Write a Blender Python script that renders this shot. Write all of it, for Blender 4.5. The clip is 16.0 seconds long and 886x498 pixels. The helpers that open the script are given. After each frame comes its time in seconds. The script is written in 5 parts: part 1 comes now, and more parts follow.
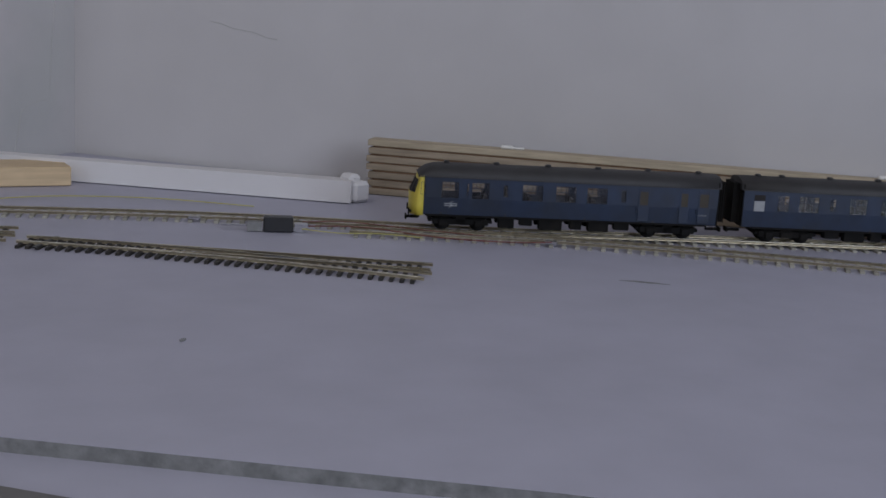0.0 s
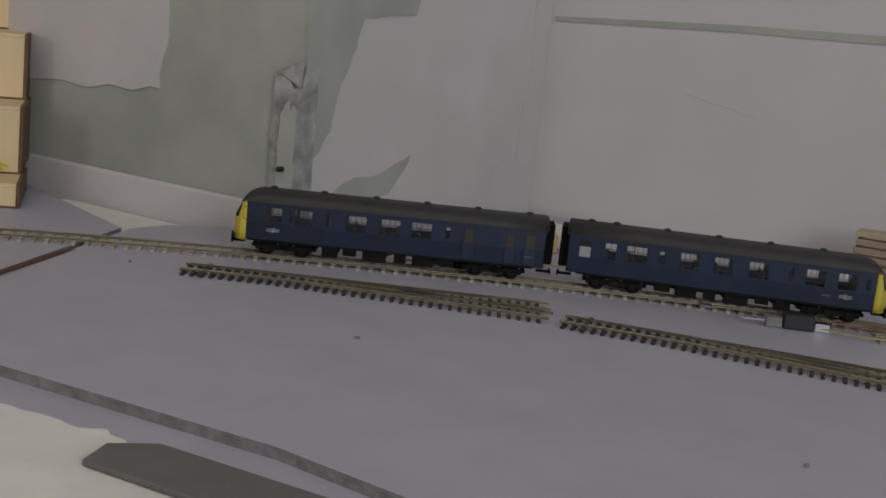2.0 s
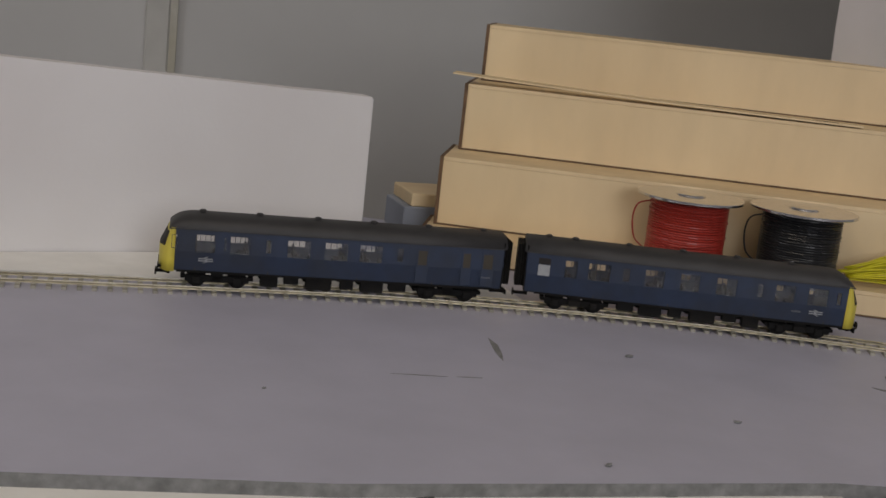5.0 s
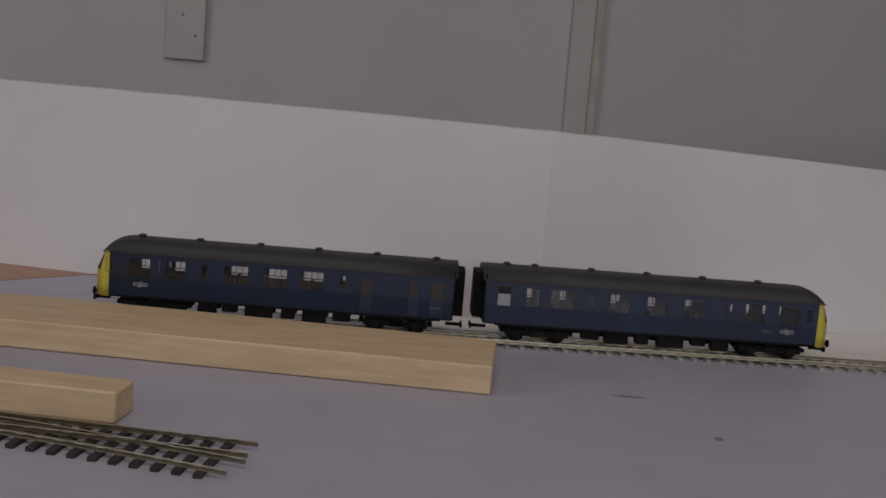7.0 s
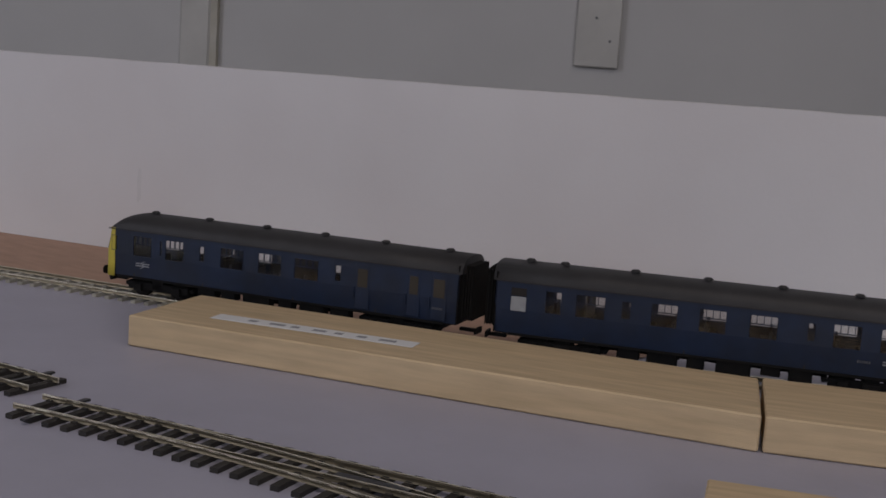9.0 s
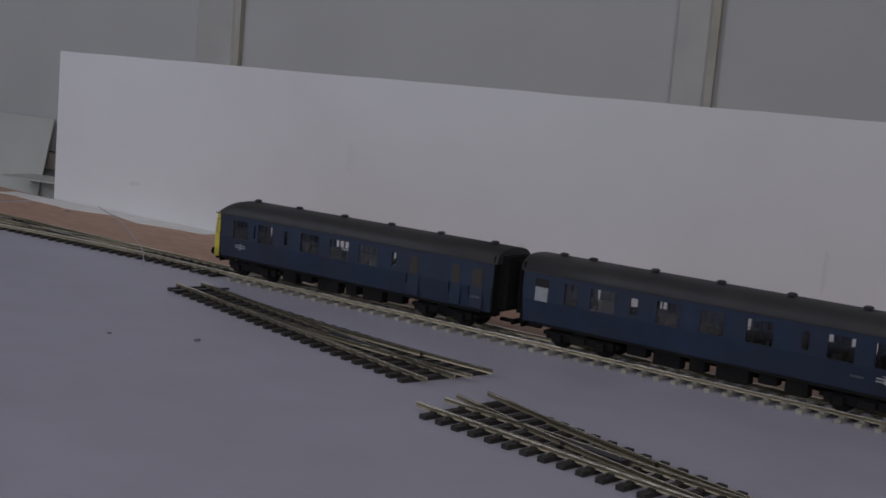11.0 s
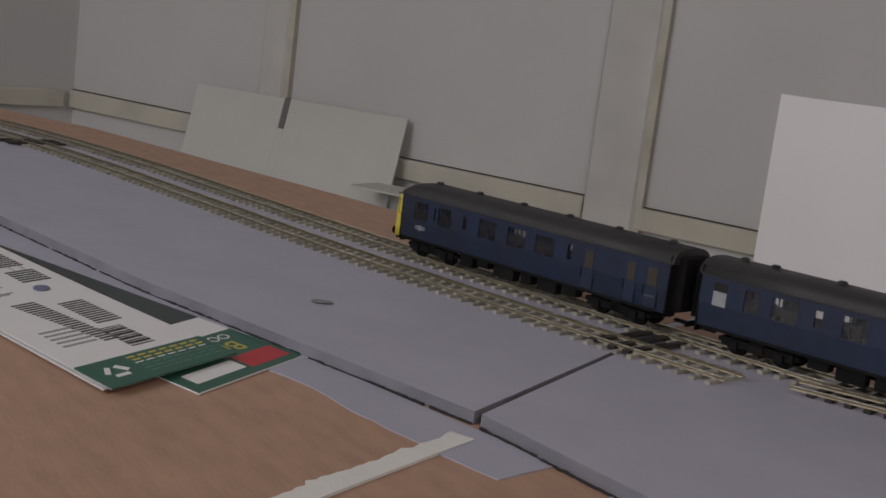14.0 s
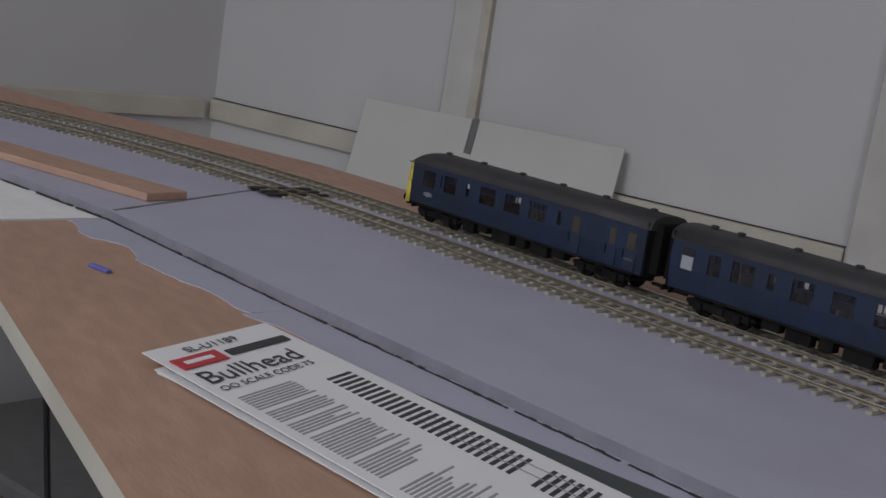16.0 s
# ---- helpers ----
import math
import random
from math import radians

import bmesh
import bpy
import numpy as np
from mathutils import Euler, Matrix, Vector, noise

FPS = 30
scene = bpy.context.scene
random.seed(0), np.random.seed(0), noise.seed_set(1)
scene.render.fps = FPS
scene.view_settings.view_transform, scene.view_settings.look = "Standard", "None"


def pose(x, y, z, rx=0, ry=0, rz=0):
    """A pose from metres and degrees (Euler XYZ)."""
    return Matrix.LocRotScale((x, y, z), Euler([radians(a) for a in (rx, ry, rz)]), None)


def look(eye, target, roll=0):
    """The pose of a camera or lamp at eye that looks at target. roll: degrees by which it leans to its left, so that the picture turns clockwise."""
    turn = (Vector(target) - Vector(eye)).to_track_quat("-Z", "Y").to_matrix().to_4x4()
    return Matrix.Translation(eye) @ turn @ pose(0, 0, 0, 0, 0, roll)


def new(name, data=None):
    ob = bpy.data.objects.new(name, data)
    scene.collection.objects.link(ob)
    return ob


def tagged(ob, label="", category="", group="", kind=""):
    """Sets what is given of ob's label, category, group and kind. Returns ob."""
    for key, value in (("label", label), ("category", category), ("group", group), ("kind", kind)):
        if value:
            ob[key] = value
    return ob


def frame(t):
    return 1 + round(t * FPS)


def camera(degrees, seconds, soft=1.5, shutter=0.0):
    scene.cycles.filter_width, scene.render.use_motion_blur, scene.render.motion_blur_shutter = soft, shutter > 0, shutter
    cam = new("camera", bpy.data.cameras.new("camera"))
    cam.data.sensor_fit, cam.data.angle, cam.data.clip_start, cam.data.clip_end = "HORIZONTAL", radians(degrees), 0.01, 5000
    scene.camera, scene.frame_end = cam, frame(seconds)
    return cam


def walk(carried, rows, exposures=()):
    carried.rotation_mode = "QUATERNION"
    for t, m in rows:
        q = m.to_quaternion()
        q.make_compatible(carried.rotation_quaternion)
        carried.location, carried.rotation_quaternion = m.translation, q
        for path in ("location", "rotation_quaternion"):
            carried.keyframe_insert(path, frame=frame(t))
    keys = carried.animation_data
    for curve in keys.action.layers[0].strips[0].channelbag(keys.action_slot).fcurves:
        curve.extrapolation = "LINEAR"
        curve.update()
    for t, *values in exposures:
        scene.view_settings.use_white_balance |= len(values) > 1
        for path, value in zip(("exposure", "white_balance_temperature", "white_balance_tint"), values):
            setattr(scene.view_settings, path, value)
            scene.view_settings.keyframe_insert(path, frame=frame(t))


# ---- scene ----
cam = camera(38.9, 16.0, soft=1.6)
PATH = [
    (0.0, pose(0.2208, -0.9562, 0.1787, 78.6, -3.1, -14.86)),
    (0.5, pose(0.1756, -0.9478, 0.193, 78.0, -4.12, -11.78)),
    (1.0, pose(0.1304, -0.9423, 0.2036, 77.66, -5.21, -8.23)),
    (1.5, pose(0.0779, -0.929, 0.2134, 78.32, -5.47, -4.59)),
    (2.0, pose(0.0382, -0.9143, 0.2077, 78.79, -5.86, -1.82)),
    (2.5, pose(-0.0067, -0.9008, 0.2065, 78.95, -5.93, 0.96)),
    (3.0, pose(-0.0626, -0.8934, 0.209, 78.62, -5.99, 4.7)),
    (3.5, pose(-0.1237, -0.9061, 0.2133, 78.41, -5.94, 9.71)),
    (4.0, pose(-0.1849, -0.9205, 0.2175, 78.27, -5.93, 13.48)),
    (4.5, pose(-0.2836, -0.9165, 0.2196, 78.19, -6.03, 16.8)),
    (5.0, pose(-0.3732, -0.9131, 0.2211, 78.16, -6.07, 19.7)),
    (5.2, pose(-0.4006, -0.8902, 0.2061, 78.77, -5.6, 21.25)),
    (7.3, pose(-0.667, -1.0647, 0.179, 82.19, -4.95, 32.25)),
    (7.5, pose(-0.7057, -1.066, 0.18, 82.04, -4.95, 33.68)),
    (8.0, pose(-0.8045, -1.0895, 0.1869, 81.56, -4.12, 35.6)),
    (8.2, pose(-0.8533, -1.0862, 0.1816, 81.66, -4.02, 36.03)),
    (10.3, pose(-1.1931, -1.0944, 0.1548, 81.08, -3.91, 45.37)),
    (10.5, pose(-1.2236, -1.1088, 0.1548, 81.58, -4.1, 46.4)),
    (10.7, pose(-1.2586, -1.1177, 0.1508, 82.2, -4.4, 49.4)),
    (11.0, pose(-1.3112, -1.131, 0.1448, 82.49, -4.91, 54.12)),
    (11.5, pose(-1.4148, -1.1604, 0.1545, 81.87, -5.94, 53.95)),
    (12.0, pose(-1.5426, -1.2105, 0.1675, 81.63, -5.15, 53.72)),
    (12.5, pose(-1.6412, -1.2839, 0.1628, 81.03, -5.61, 54.98)),
    (13.0, pose(-1.7326, -1.3118, 0.1601, 81.12, -6.38, 57.46)),
    (13.5, pose(-1.8484, -1.3322, 0.1582, 81.29, -6.42, 58.22)),
    (14.0, pose(-1.9411, -1.3349, 0.1571, 80.16, -7.06, 58.11)),
    (14.5, pose(-2.0343, -1.3484, 0.1526, 79.66, -7.78, 57.93)),
    (15.0, pose(-2.1667, -1.3737, 0.1477, 79.42, -7.42, 56.04)),
    (15.5, pose(-2.2499, -1.4049, 0.1474, 79.39, -7.74, 57.58)),
    (16.0, pose(-2.309, -1.4219, 0.1483, 79.7, -8.57, 59.24)),
]

walk(cam, PATH, exposures=[(0.0, 0.05, 6000, 12), (1.0, 0.05, 6400, 12), (2.0, 0.06, 6900, 10), (3.5, 0.18, 6900, 10), (5.2, 0.2, 6950, 12), (7.3, -0.3, 6700, 17),
                           (8.2, -0.3, 6700, 17), (10.4, -0.36, 6050, 15), (11.5, -0.33, 6450, 13), (12.3, -0.25, 6600, 12), (13.5, -0.08, 7150, 15),
                           (14.5, 0.05, 6950, 15), (16.0, 0.08, 6500, 14)])

# ---------------------------------------------------------------- light
world = bpy.data.worlds.new("room_air")
scene.world = world
world.use_nodes = True
world.node_tree.nodes["Background"].inputs[0].default_value = (0.55, 0.56, 0.62, 1)
world.node_tree.nodes["Background"].inputs[1].default_value = 0.3


def area_lamp(name, at, to, size_x, size_y, watts, colour):
    data = bpy.data.lights.new(name, "AREA")
    data.shape, data.size, data.size_y, data.energy, data.color = "RECTANGLE", size_x, size_y, watts, colour
    ob = new(name, data)
    ob.matrix_world = look(at, to)
    return ob


area_lamp("ceiling_lamp", (-0.6, -1.1, 1.55), (-0.6, -0.9, 0), 1.3, 0.5, 7.5, (1.0, 0.91, 0.79))
# two unseen cool fill lamps, added to brighten both ends; no window is built
area_lamp("window_daylight", (-2.6, -2.75, 0.9), (-3.3, -0.8, 0.1), 1.2, 1.1, 18, (0.86, 0.91, 1.0))
area_lamp("window_daylight", (1.3, -2.7, 0.9), (0.3, 0, 0.1), 1.2, 1.1, 27, (0.86, 0.91, 1.0))


# ---------------------------------------------------------------- materials
def mat(name, colour, rough=0.6, metal=0.0, grain=0.0, scale=60.0, stain=0.0, stain_scale=4.0, stain_colour=None,
        bump=0.0, bump_scale=200.0, stretch=(1, 1, 1), random_tone=0.0, spec=0.5):
    m = bpy.data.materials.new(name)
    m.use_nodes = True
    nt = m.node_tree
    N, L = nt.nodes, nt.links
    b = N["Principled BSDF"]
    b.inputs["Roughness"].default_value = rough
    b.inputs["Metallic"].default_value = metal
    b.inputs["Specular IOR Level"].default_value = spec
    co = N.new("ShaderNodeTexCoord")
    mp = N.new("ShaderNodeMapping")
    mp.inputs["Scale"].default_value = stretch
    L.new(co.outputs["Object"], mp.inputs[0])
    rgb = N.new("ShaderNodeRGB")
    rgb.outputs[0].default_value = (*colour, 1)
    col = rgb.outputs[0]
    if stain:
        n = N.new("ShaderNodeTexNoise")
        n.inputs["Scale"].default_value, n.inputs["Detail"].default_value = stain_scale, 6
        L.new(mp.outputs[0], n.inputs["Vector"])
        r = N.new("ShaderNodeValToRGB")
        r.color_ramp.elements[0].position, r.color_ramp.elements[1].position = 0.42, 0.68
        L.new(n.outputs[0], r.inputs[0])
        k = N.new("ShaderNodeMath")
        k.operation = "MULTIPLY"
        k.inputs[1].default_value = stain
        L.new(r.outputs[0], k.inputs[0])
        x = N.new("ShaderNodeMix")
        x.data_type = "RGBA"
        L.new(k.outputs[0], x.inputs[0])
        L.new(col, x.inputs[6])
        x.inputs[7].default_value = (*(stain_colour or tuple(c * 0.6 for c in colour)), 1)
        col = x.outputs[2]
    if grain:
        n = N.new("ShaderNodeTexNoise")
        n.inputs["Scale"].default_value, n.inputs["Detail"].default_value = scale, 8
        L.new(mp.outputs[0], n.inputs["Vector"])
        h = N.new("ShaderNodeMapRange")
        h.inputs[1].default_value, h.inputs[2].default_value = 0.3, 0.7
        h.inputs[3].default_value, h.inputs[4].default_value = 1 - grain, 1 + grain
        L.new(n.outputs[0], h.inputs[0])
        x = N.new("ShaderNodeMix")
        x.data_type, x.blend_type = "RGBA", "MULTIPLY"
        x.inputs[0].default_value = 1
        L.new(col, x.inputs[6])
        L.new(h.outputs[0], x.inputs[7])
        col = x.outputs[2]
    if random_tone:
        o = N.new("ShaderNodeObjectInfo")
        h = N.new("ShaderNodeMapRange")
        h.inputs[3].default_value, h.inputs[4].default_value = 1 - random_tone, 1 + random_tone
        L.new(o.outputs["Random"], h.inputs[0])
        x = N.new("ShaderNodeMix")
        x.data_type, x.blend_type = "RGBA", "MULTIPLY"
        x.inputs[0].default_value = 1
        L.new(col, x.inputs[6])
        L.new(h.outputs[0], x.inputs[7])
        col = x.outputs[2]
    L.new(col, b.inputs["Base Color"])
    if bump:
        n = N.new("ShaderNodeTexNoise")
        n.inputs["Scale"].default_value, n.inputs["Detail"].default_value = bump_scale, 5
        L.new(mp.outputs[0], n.inputs["Vector"])
        u = N.new("ShaderNodeBump")
        u.inputs["Strength"].default_value, u.inputs["Distance"].default_value = bump, 0.002
        L.new(n.outputs[0], u.inputs["Height"])
        L.new(u.outputs[0], b.inputs["Normal"])
    return m


M_BOARD = mat("lavender_grey_emulsion", (0.40, 0.395, 0.475), 0.5, grain=0.04, scale=25, stain=0.3, stain_scale=9,
              stain_colour=(0.34, 0.335, 0.40), bump=0.12, bump_scale=90)
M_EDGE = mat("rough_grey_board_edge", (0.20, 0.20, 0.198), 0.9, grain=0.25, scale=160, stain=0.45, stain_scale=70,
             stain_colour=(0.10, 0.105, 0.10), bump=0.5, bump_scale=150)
# the board paint darkened for side faces, their shade put into the colour
M_EDGESHADE = mat("shaded_grey_edge_paint", (0.235, 0.23, 0.265), 0.7, grain=0.15, scale=80, stain=0.6, stain_scale=40, stain_colour=(0.15, 0.148, 0.165), bump=0.3, bump_scale=120)
M_GAP = mat("dark_gap_and_shadow", (0.03, 0.028, 0.025), 0.95, grain=0.2)
M_WALL = mat("white_plaster", (0.56, 0.54, 0.54), 0.8, grain=0.03, scale=12, stain=0.25, stain_scale=2.2,
             stain_colour=(0.50, 0.48, 0.485), bump=0.1, bump_scale=60)
M_WALL_D = mat("white_panel_paint", (0.51, 0.50, 0.485), 0.6, grain=0.03, scale=6, stain=0.35, stain_scale=2.5,
               stain_colour=(0.45, 0.44, 0.43), bump=0.05, bump_scale=40)
M_PIER = mat("patched_plaster", (0.56, 0.53, 0.53), 0.85, grain=0.04, scale=14, stain=0.6, stain_scale=5.5,
             stain_colour=(0.46, 0.47, 0.45), bump=0.2, bump_scale=50)
M_GREEN = mat("grey_green_filler", (0.385, 0.40, 0.36), 0.85, grain=0.09, scale=18, stain=0.75, stain_scale=6,
              stain_colour=(0.30, 0.315, 0.285), bump=0.25, bump_scale=70)
M_ROUGH = mat("broken_plaster", (0.36, 0.37, 0.35), 0.95, grain=0.3, scale=60, stain=0.6, stain_scale=50,
              stain_colour=(0.12, 0.12, 0.115), bump=1.0, bump_scale=70)
M_FOAM = mat("white_foam_board", (0.70, 0.685, 0.685), 0.7, grain=0.02, scale=10, stain=0.55, stain_scale=4.5,
             stain_colour=(0.61, 0.575, 0.57), bump=0.05, bump_scale=300)
M_WHITE = mat("chalky_white_paint", (0.74, 0.73, 0.70), 0.8, grain=0.05, scale=30, stain=0.4, stain_scale=14,
              stain_colour=(0.60, 0.585, 0.55), bump=0.3, bump_scale=90)
M_FASCIA = mat("scuffed_off_white_timber", (0.45, 0.425, 0.395), 0.75, grain=0.10, scale=25, stain=0.6, stain_scale=14,
               stain_colour=(0.36, 0.335, 0.305), bump=0.35, bump_scale=60)
M_BROWN = mat("bare_brown_plywood", (0.42, 0.26, 0.18), 0.7, grain=0.10, scale=40, stain=0.45, stain_scale=6,
              stain_colour=(0.36, 0.225, 0.15), stretch=(1, 3, 1), bump=0.1)
M_PINE = mat("planed_pine", (0.60, 0.455, 0.275), 0.6, grain=0.13, scale=26, stain=0.45, stain_scale=8,
             stain_colour=(0.50, 0.365, 0.205), stretch=(1, 9, 9), bump=0.1)
M_STRIP = mat("grey_brown_wood_strip", (0.30, 0.245, 0.175), 0.8, grain=0.2, scale=30, stain=0.5, stain_scale=12,
              stain_colour=(0.20, 0.155, 0.105), stretch=(1, 8, 8), bump=0.2, random_tone=0.12)
M_STRIPTOP = mat("pale_wood_strip", (0.46, 0.385, 0.27), 0.75, grain=0.15, scale=30, stain=0.4, stain_scale=12, stretch=(1, 8, 8), bump=0.2)
M_PLY = mat("birch_laser_plywood", (0.72, 0.56, 0.34), 0.55, grain=0.06, scale=9, stain=0.5, stain_scale=3,
            stain_colour=(0.60, 0.44, 0.25), stretch=(3, 6, 1), bump=0.04)
# burnt ply edges; the same dark brown also paints shade in gaps
M_BURNTSHADE = mat("burnt_edge_and_gap_shade", (0.13, 0.075, 0.04), 0.8, grain=0.3, scale=80)
M_RAIL = mat("brass_rail", (0.93, 0.86, 0.66), 0.27, 1.0, grain=0.15, scale=90)
M_RAIL_SIDE = mat("tarnished_rail_web", (0.24, 0.205, 0.14), 0.42, 0.9, grain=0.2, scale=120)
M_SLEEPER = mat("weathered_grey_brown_sleeper", (0.30, 0.285, 0.24), 0.85, grain=0.2, scale=150, random_tone=0.2)
M_SLEEPER_DK = mat("dark_brown_sleeper", (0.022, 0.019, 0.016), 0.65, grain=0.25, scale=150, random_tone=0.2)
M_BLUE = mat("rail_blue_paint", (0.008, 0.019, 0.049), 0.48, grain=0.16, scale=90, stain=0.8, stain_scale=34,
             stain_colour=(0.011, 0.016, 0.029), bump=0.05)
M_ROOF = mat("weathered_roof_grey", (0.026, 0.025, 0.026), 0.6, grain=0.18, scale=70, stain=0.4, stain_scale=18,
             stain_colour=(0.02, 0.0195, 0.019))
M_YELLOW = mat("warning_panel_yellow", (0.58, 0.48, 0.06), 0.5, grain=0.08, scale=70, stain=0.3, stain_scale=40,
               stain_colour=(0.38, 0.30, 0.06))
M_BLACK = mat("frame_dirt_black", (0.0045, 0.0042, 0.004), 0.8, grain=0.4, scale=110, stain=0.5, stain_scale=60,
              stain_colour=(0.010, 0.008, 0.006), spec=0.25)
M_TRIM = mat("window_alloy", (0.10, 0.105, 0.12), 0.45, 0.2)
M_MARK = mat("white_transfer", (0.30, 0.31, 0.32), 0.6, grain=0.1, scale=200)
M_SEAT = mat("seat_cloth", (0.020, 0.017, 0.016), 0.9, grain=0.2)
M_WALLIN = mat("interior_tan", (0.045, 0.036, 0.024), 0.7, grain=0.15)
M_RED = mat("red_insulation", (0.33, 0.03, 0.02), 0.4, grain=0.1, scale=200)
M_BLACKWIRE = mat("black_insulation", (0.014, 0.014, 0.015), 0.35, grain=0.1, scale=200)
M_YELLOWWIRE = mat("yellow_insulation", (0.62, 0.56, 0.02), 0.45, grain=0.08, scale=150)
M_DULLRED = mat("dirty_red_insulation", (0.13, 0.03, 0.02), 0.5, grain=0.2, scale=200)
M_PALEYELLOW = mat("faded_yellow_insulation", (0.42, 0.39, 0.12), 0.5)
M_BROWNWIRE = mat("brown_insulation", (0.09, 0.035, 0.02), 0.5)
M_STEEL = mat("bright_steel", (0.62, 0.62, 0.63), 0.22, 1.0, grain=0.06)
M_PLASTIC = mat("black_plastic", (0.02, 0.02, 0.022), 0.4)
M_CREAM = mat("cream_batten_paint", (0.50, 0.47, 0.39), 0.6, grain=0.06, scale=15, stain=0.3, stain_scale=10)
M_POST = mat("painted_post", (0.52, 0.505, 0.47), 0.65, grain=0.05, scale=20, stain=0.3, stain_scale=8)
M_STAIN = mat("yellowed_sealant", (0.44, 0.41, 0.33), 0.7, grain=0.1, scale=30, stain=0.6, stain_scale=14, stain_colour=(0.50, 0.485, 0.45))
M_CARD = mat("off_white_card", (0.53, 0.525, 0.48), 0.75, grain=0.03, scale=10, stain=0.25, stain_scale=4)
M_PAPER = mat("leaflet_paper", (0.76, 0.76, 0.75), 0.5, grain=0.01)
M_INK = mat("black_ink", (0.03, 0.03, 0.03), 0.5)
M_GREYINK = mat("small_print_grey", (0.30, 0.30, 0.31), 0.6)
M_MUTED = mat("pale_green_print", (0.10, 0.22, 0.17), 0.5)
M_GREYINK2 = mat("pale_grey_strand", (0.34, 0.36, 0.40), 0.4)
M_GREENINK = mat("dark_green_print", (0.02, 0.11, 0.075), 0.45)
M_NAVYINK = mat("dark_slate_print", (0.03, 0.045, 0.045), 0.45)
M_REDINK = mat("red_print", (0.50, 0.03, 0.04), 0.45)
M_GOLDINK = mat("yellow_print", (0.55, 0.45, 0.08), 0.5)
M_GREYPLATE = mat("dark_grey_plastic_strip", (0.13, 0.125, 0.12), 0.5, grain=0.1, scale=40, bump=0.1)
M_BROWN_DK = mat("dark_brown_wood", (0.09, 0.055, 0.035), 0.6, grain=0.2, scale=20, stain=0.5, stain_scale=6, stretch=(1, 1, 6))
M_BLUEGREY = mat("blue_grey_card", (0.24, 0.26, 0.30), 0.7, grain=0.1, scale=20)
M_FLOOR = mat("grey_floor", (0.20, 0.19, 0.18), 0.8, grain=0.1, scale=5)
M_PURPLE = mat("blue_plastic", (0.12, 0.13, 0.42), 0.4)


def glass_material():
    m = bpy.data.materials.new("window_glazing")
    m.use_nodes = True
    nt = m.node_tree
    nt.nodes.clear()
    o = nt.nodes.new("ShaderNodeOutputMaterial")
    x = nt.nodes.new("ShaderNodeMixShader")
    t = nt.nodes.new("ShaderNodeBsdfTransparent")
    t.inputs[0].default_value = (0.97, 0.97, 0.97, 1)
    g = nt.nodes.new("ShaderNodeBsdfGlossy")
    g.inputs["Roughness"].default_value = 0.08
    x.inputs[0].default_value = 0.05
    nt.links.new(t.outputs[0], x.inputs[1])
    nt.links.new(g.outputs[0], x.inputs[2])
    nt.links.new(x.outputs[0], o.inputs[0])
    return m


M_GLASS = glass_material()


# ---------------------------------------------------------------- mesh helpers
def box(bm, x0, x1, y0, y1, z0, z1, m=None):
    v = [bm.verts.new((x, y, z)) for z in (z0, z1) for x, y in ((x0, y0), (x1, y0), (x1, y1), (x0, y1))]
    if m is not None:
        for q in v:
            q.co = m @ q.co
    for f in ((3, 2, 1, 0), (4, 5, 6, 7), (0, 1, 5, 4), (1, 2, 6, 5), (2, 3, 7, 6), (3, 0, 4, 7)):
        bm.faces.new([v[i] for i in f])
    return v


def prism(bm, poly, z0, z1):
    area = sum(a[0] * b[1] - b[0] * a[1] for a, b in zip(poly, poly[1:] + poly[:1]))
    if area < 0:
        poly = poly[::-1]
    lo = [bm.verts.new((x, y, z0)) for x, y in poly]
    hi = [bm.verts.new((x, y, z1)) for x, y in poly]
    bm.faces.new(lo[::-1])
    bm.faces.new(hi)
    n = len(poly)
    for i in range(n):
        bm.faces.new((lo[i], lo[(i + 1) % n], hi[(i + 1) % n], hi[i]))


def cyl(bm, r0, r1, z0, z1, n=16, m=None):
    lo = [bm.verts.new((r0 * math.cos(2 * math.pi * i / n), r0 * math.sin(2 * math.pi * i / n), z0)) for i in range(n)]
    hi = [bm.verts.new((r1 * math.cos(2 * math.pi * i / n), r1 * math.sin(2 * math.pi * i / n), z1)) for i in range(n)]
    if m is not None:
        for q in lo + hi:
            q.co = m @ q.co
    bm.faces.new(lo[::-1])
    bm.faces.new(hi)
    for i in range(n):
        bm.faces.new((lo[i], lo[(i + 1) % n], hi[(i + 1) % n], hi[i]))


def tube(bm, pts, r, n=6):
    """A round wire along points."""
    rings = []
    for i, p in enumerate(pts):
        a, b = Vector(pts[max(i - 1, 0)]), Vector(pts[min(i + 1, len(pts) - 1)])
        d = (b - a).normalized()
        u = d.cross(Vector((0, 0, 1)))
        if u.length < 1e-4:
            u = Vector((1, 0, 0))
        u.normalize()
        w = d.cross(u)
        rings.append([bm.verts.new(Vector(p) + r * (math.cos(2 * math.pi * k / n) * u + math.sin(2 * math.pi * k / n) * w))
                      for k in range(n)])
    for a, b in zip(rings, rings[1:]):
        for k in range(n):
            f = bm.faces.new((a[k], a[(k + 1) % n], b[(k + 1) % n], b[k]))
            f.smooth = True
    bm.faces.new(rings[0][::-1])
    bm.faces.new(rings[-1])


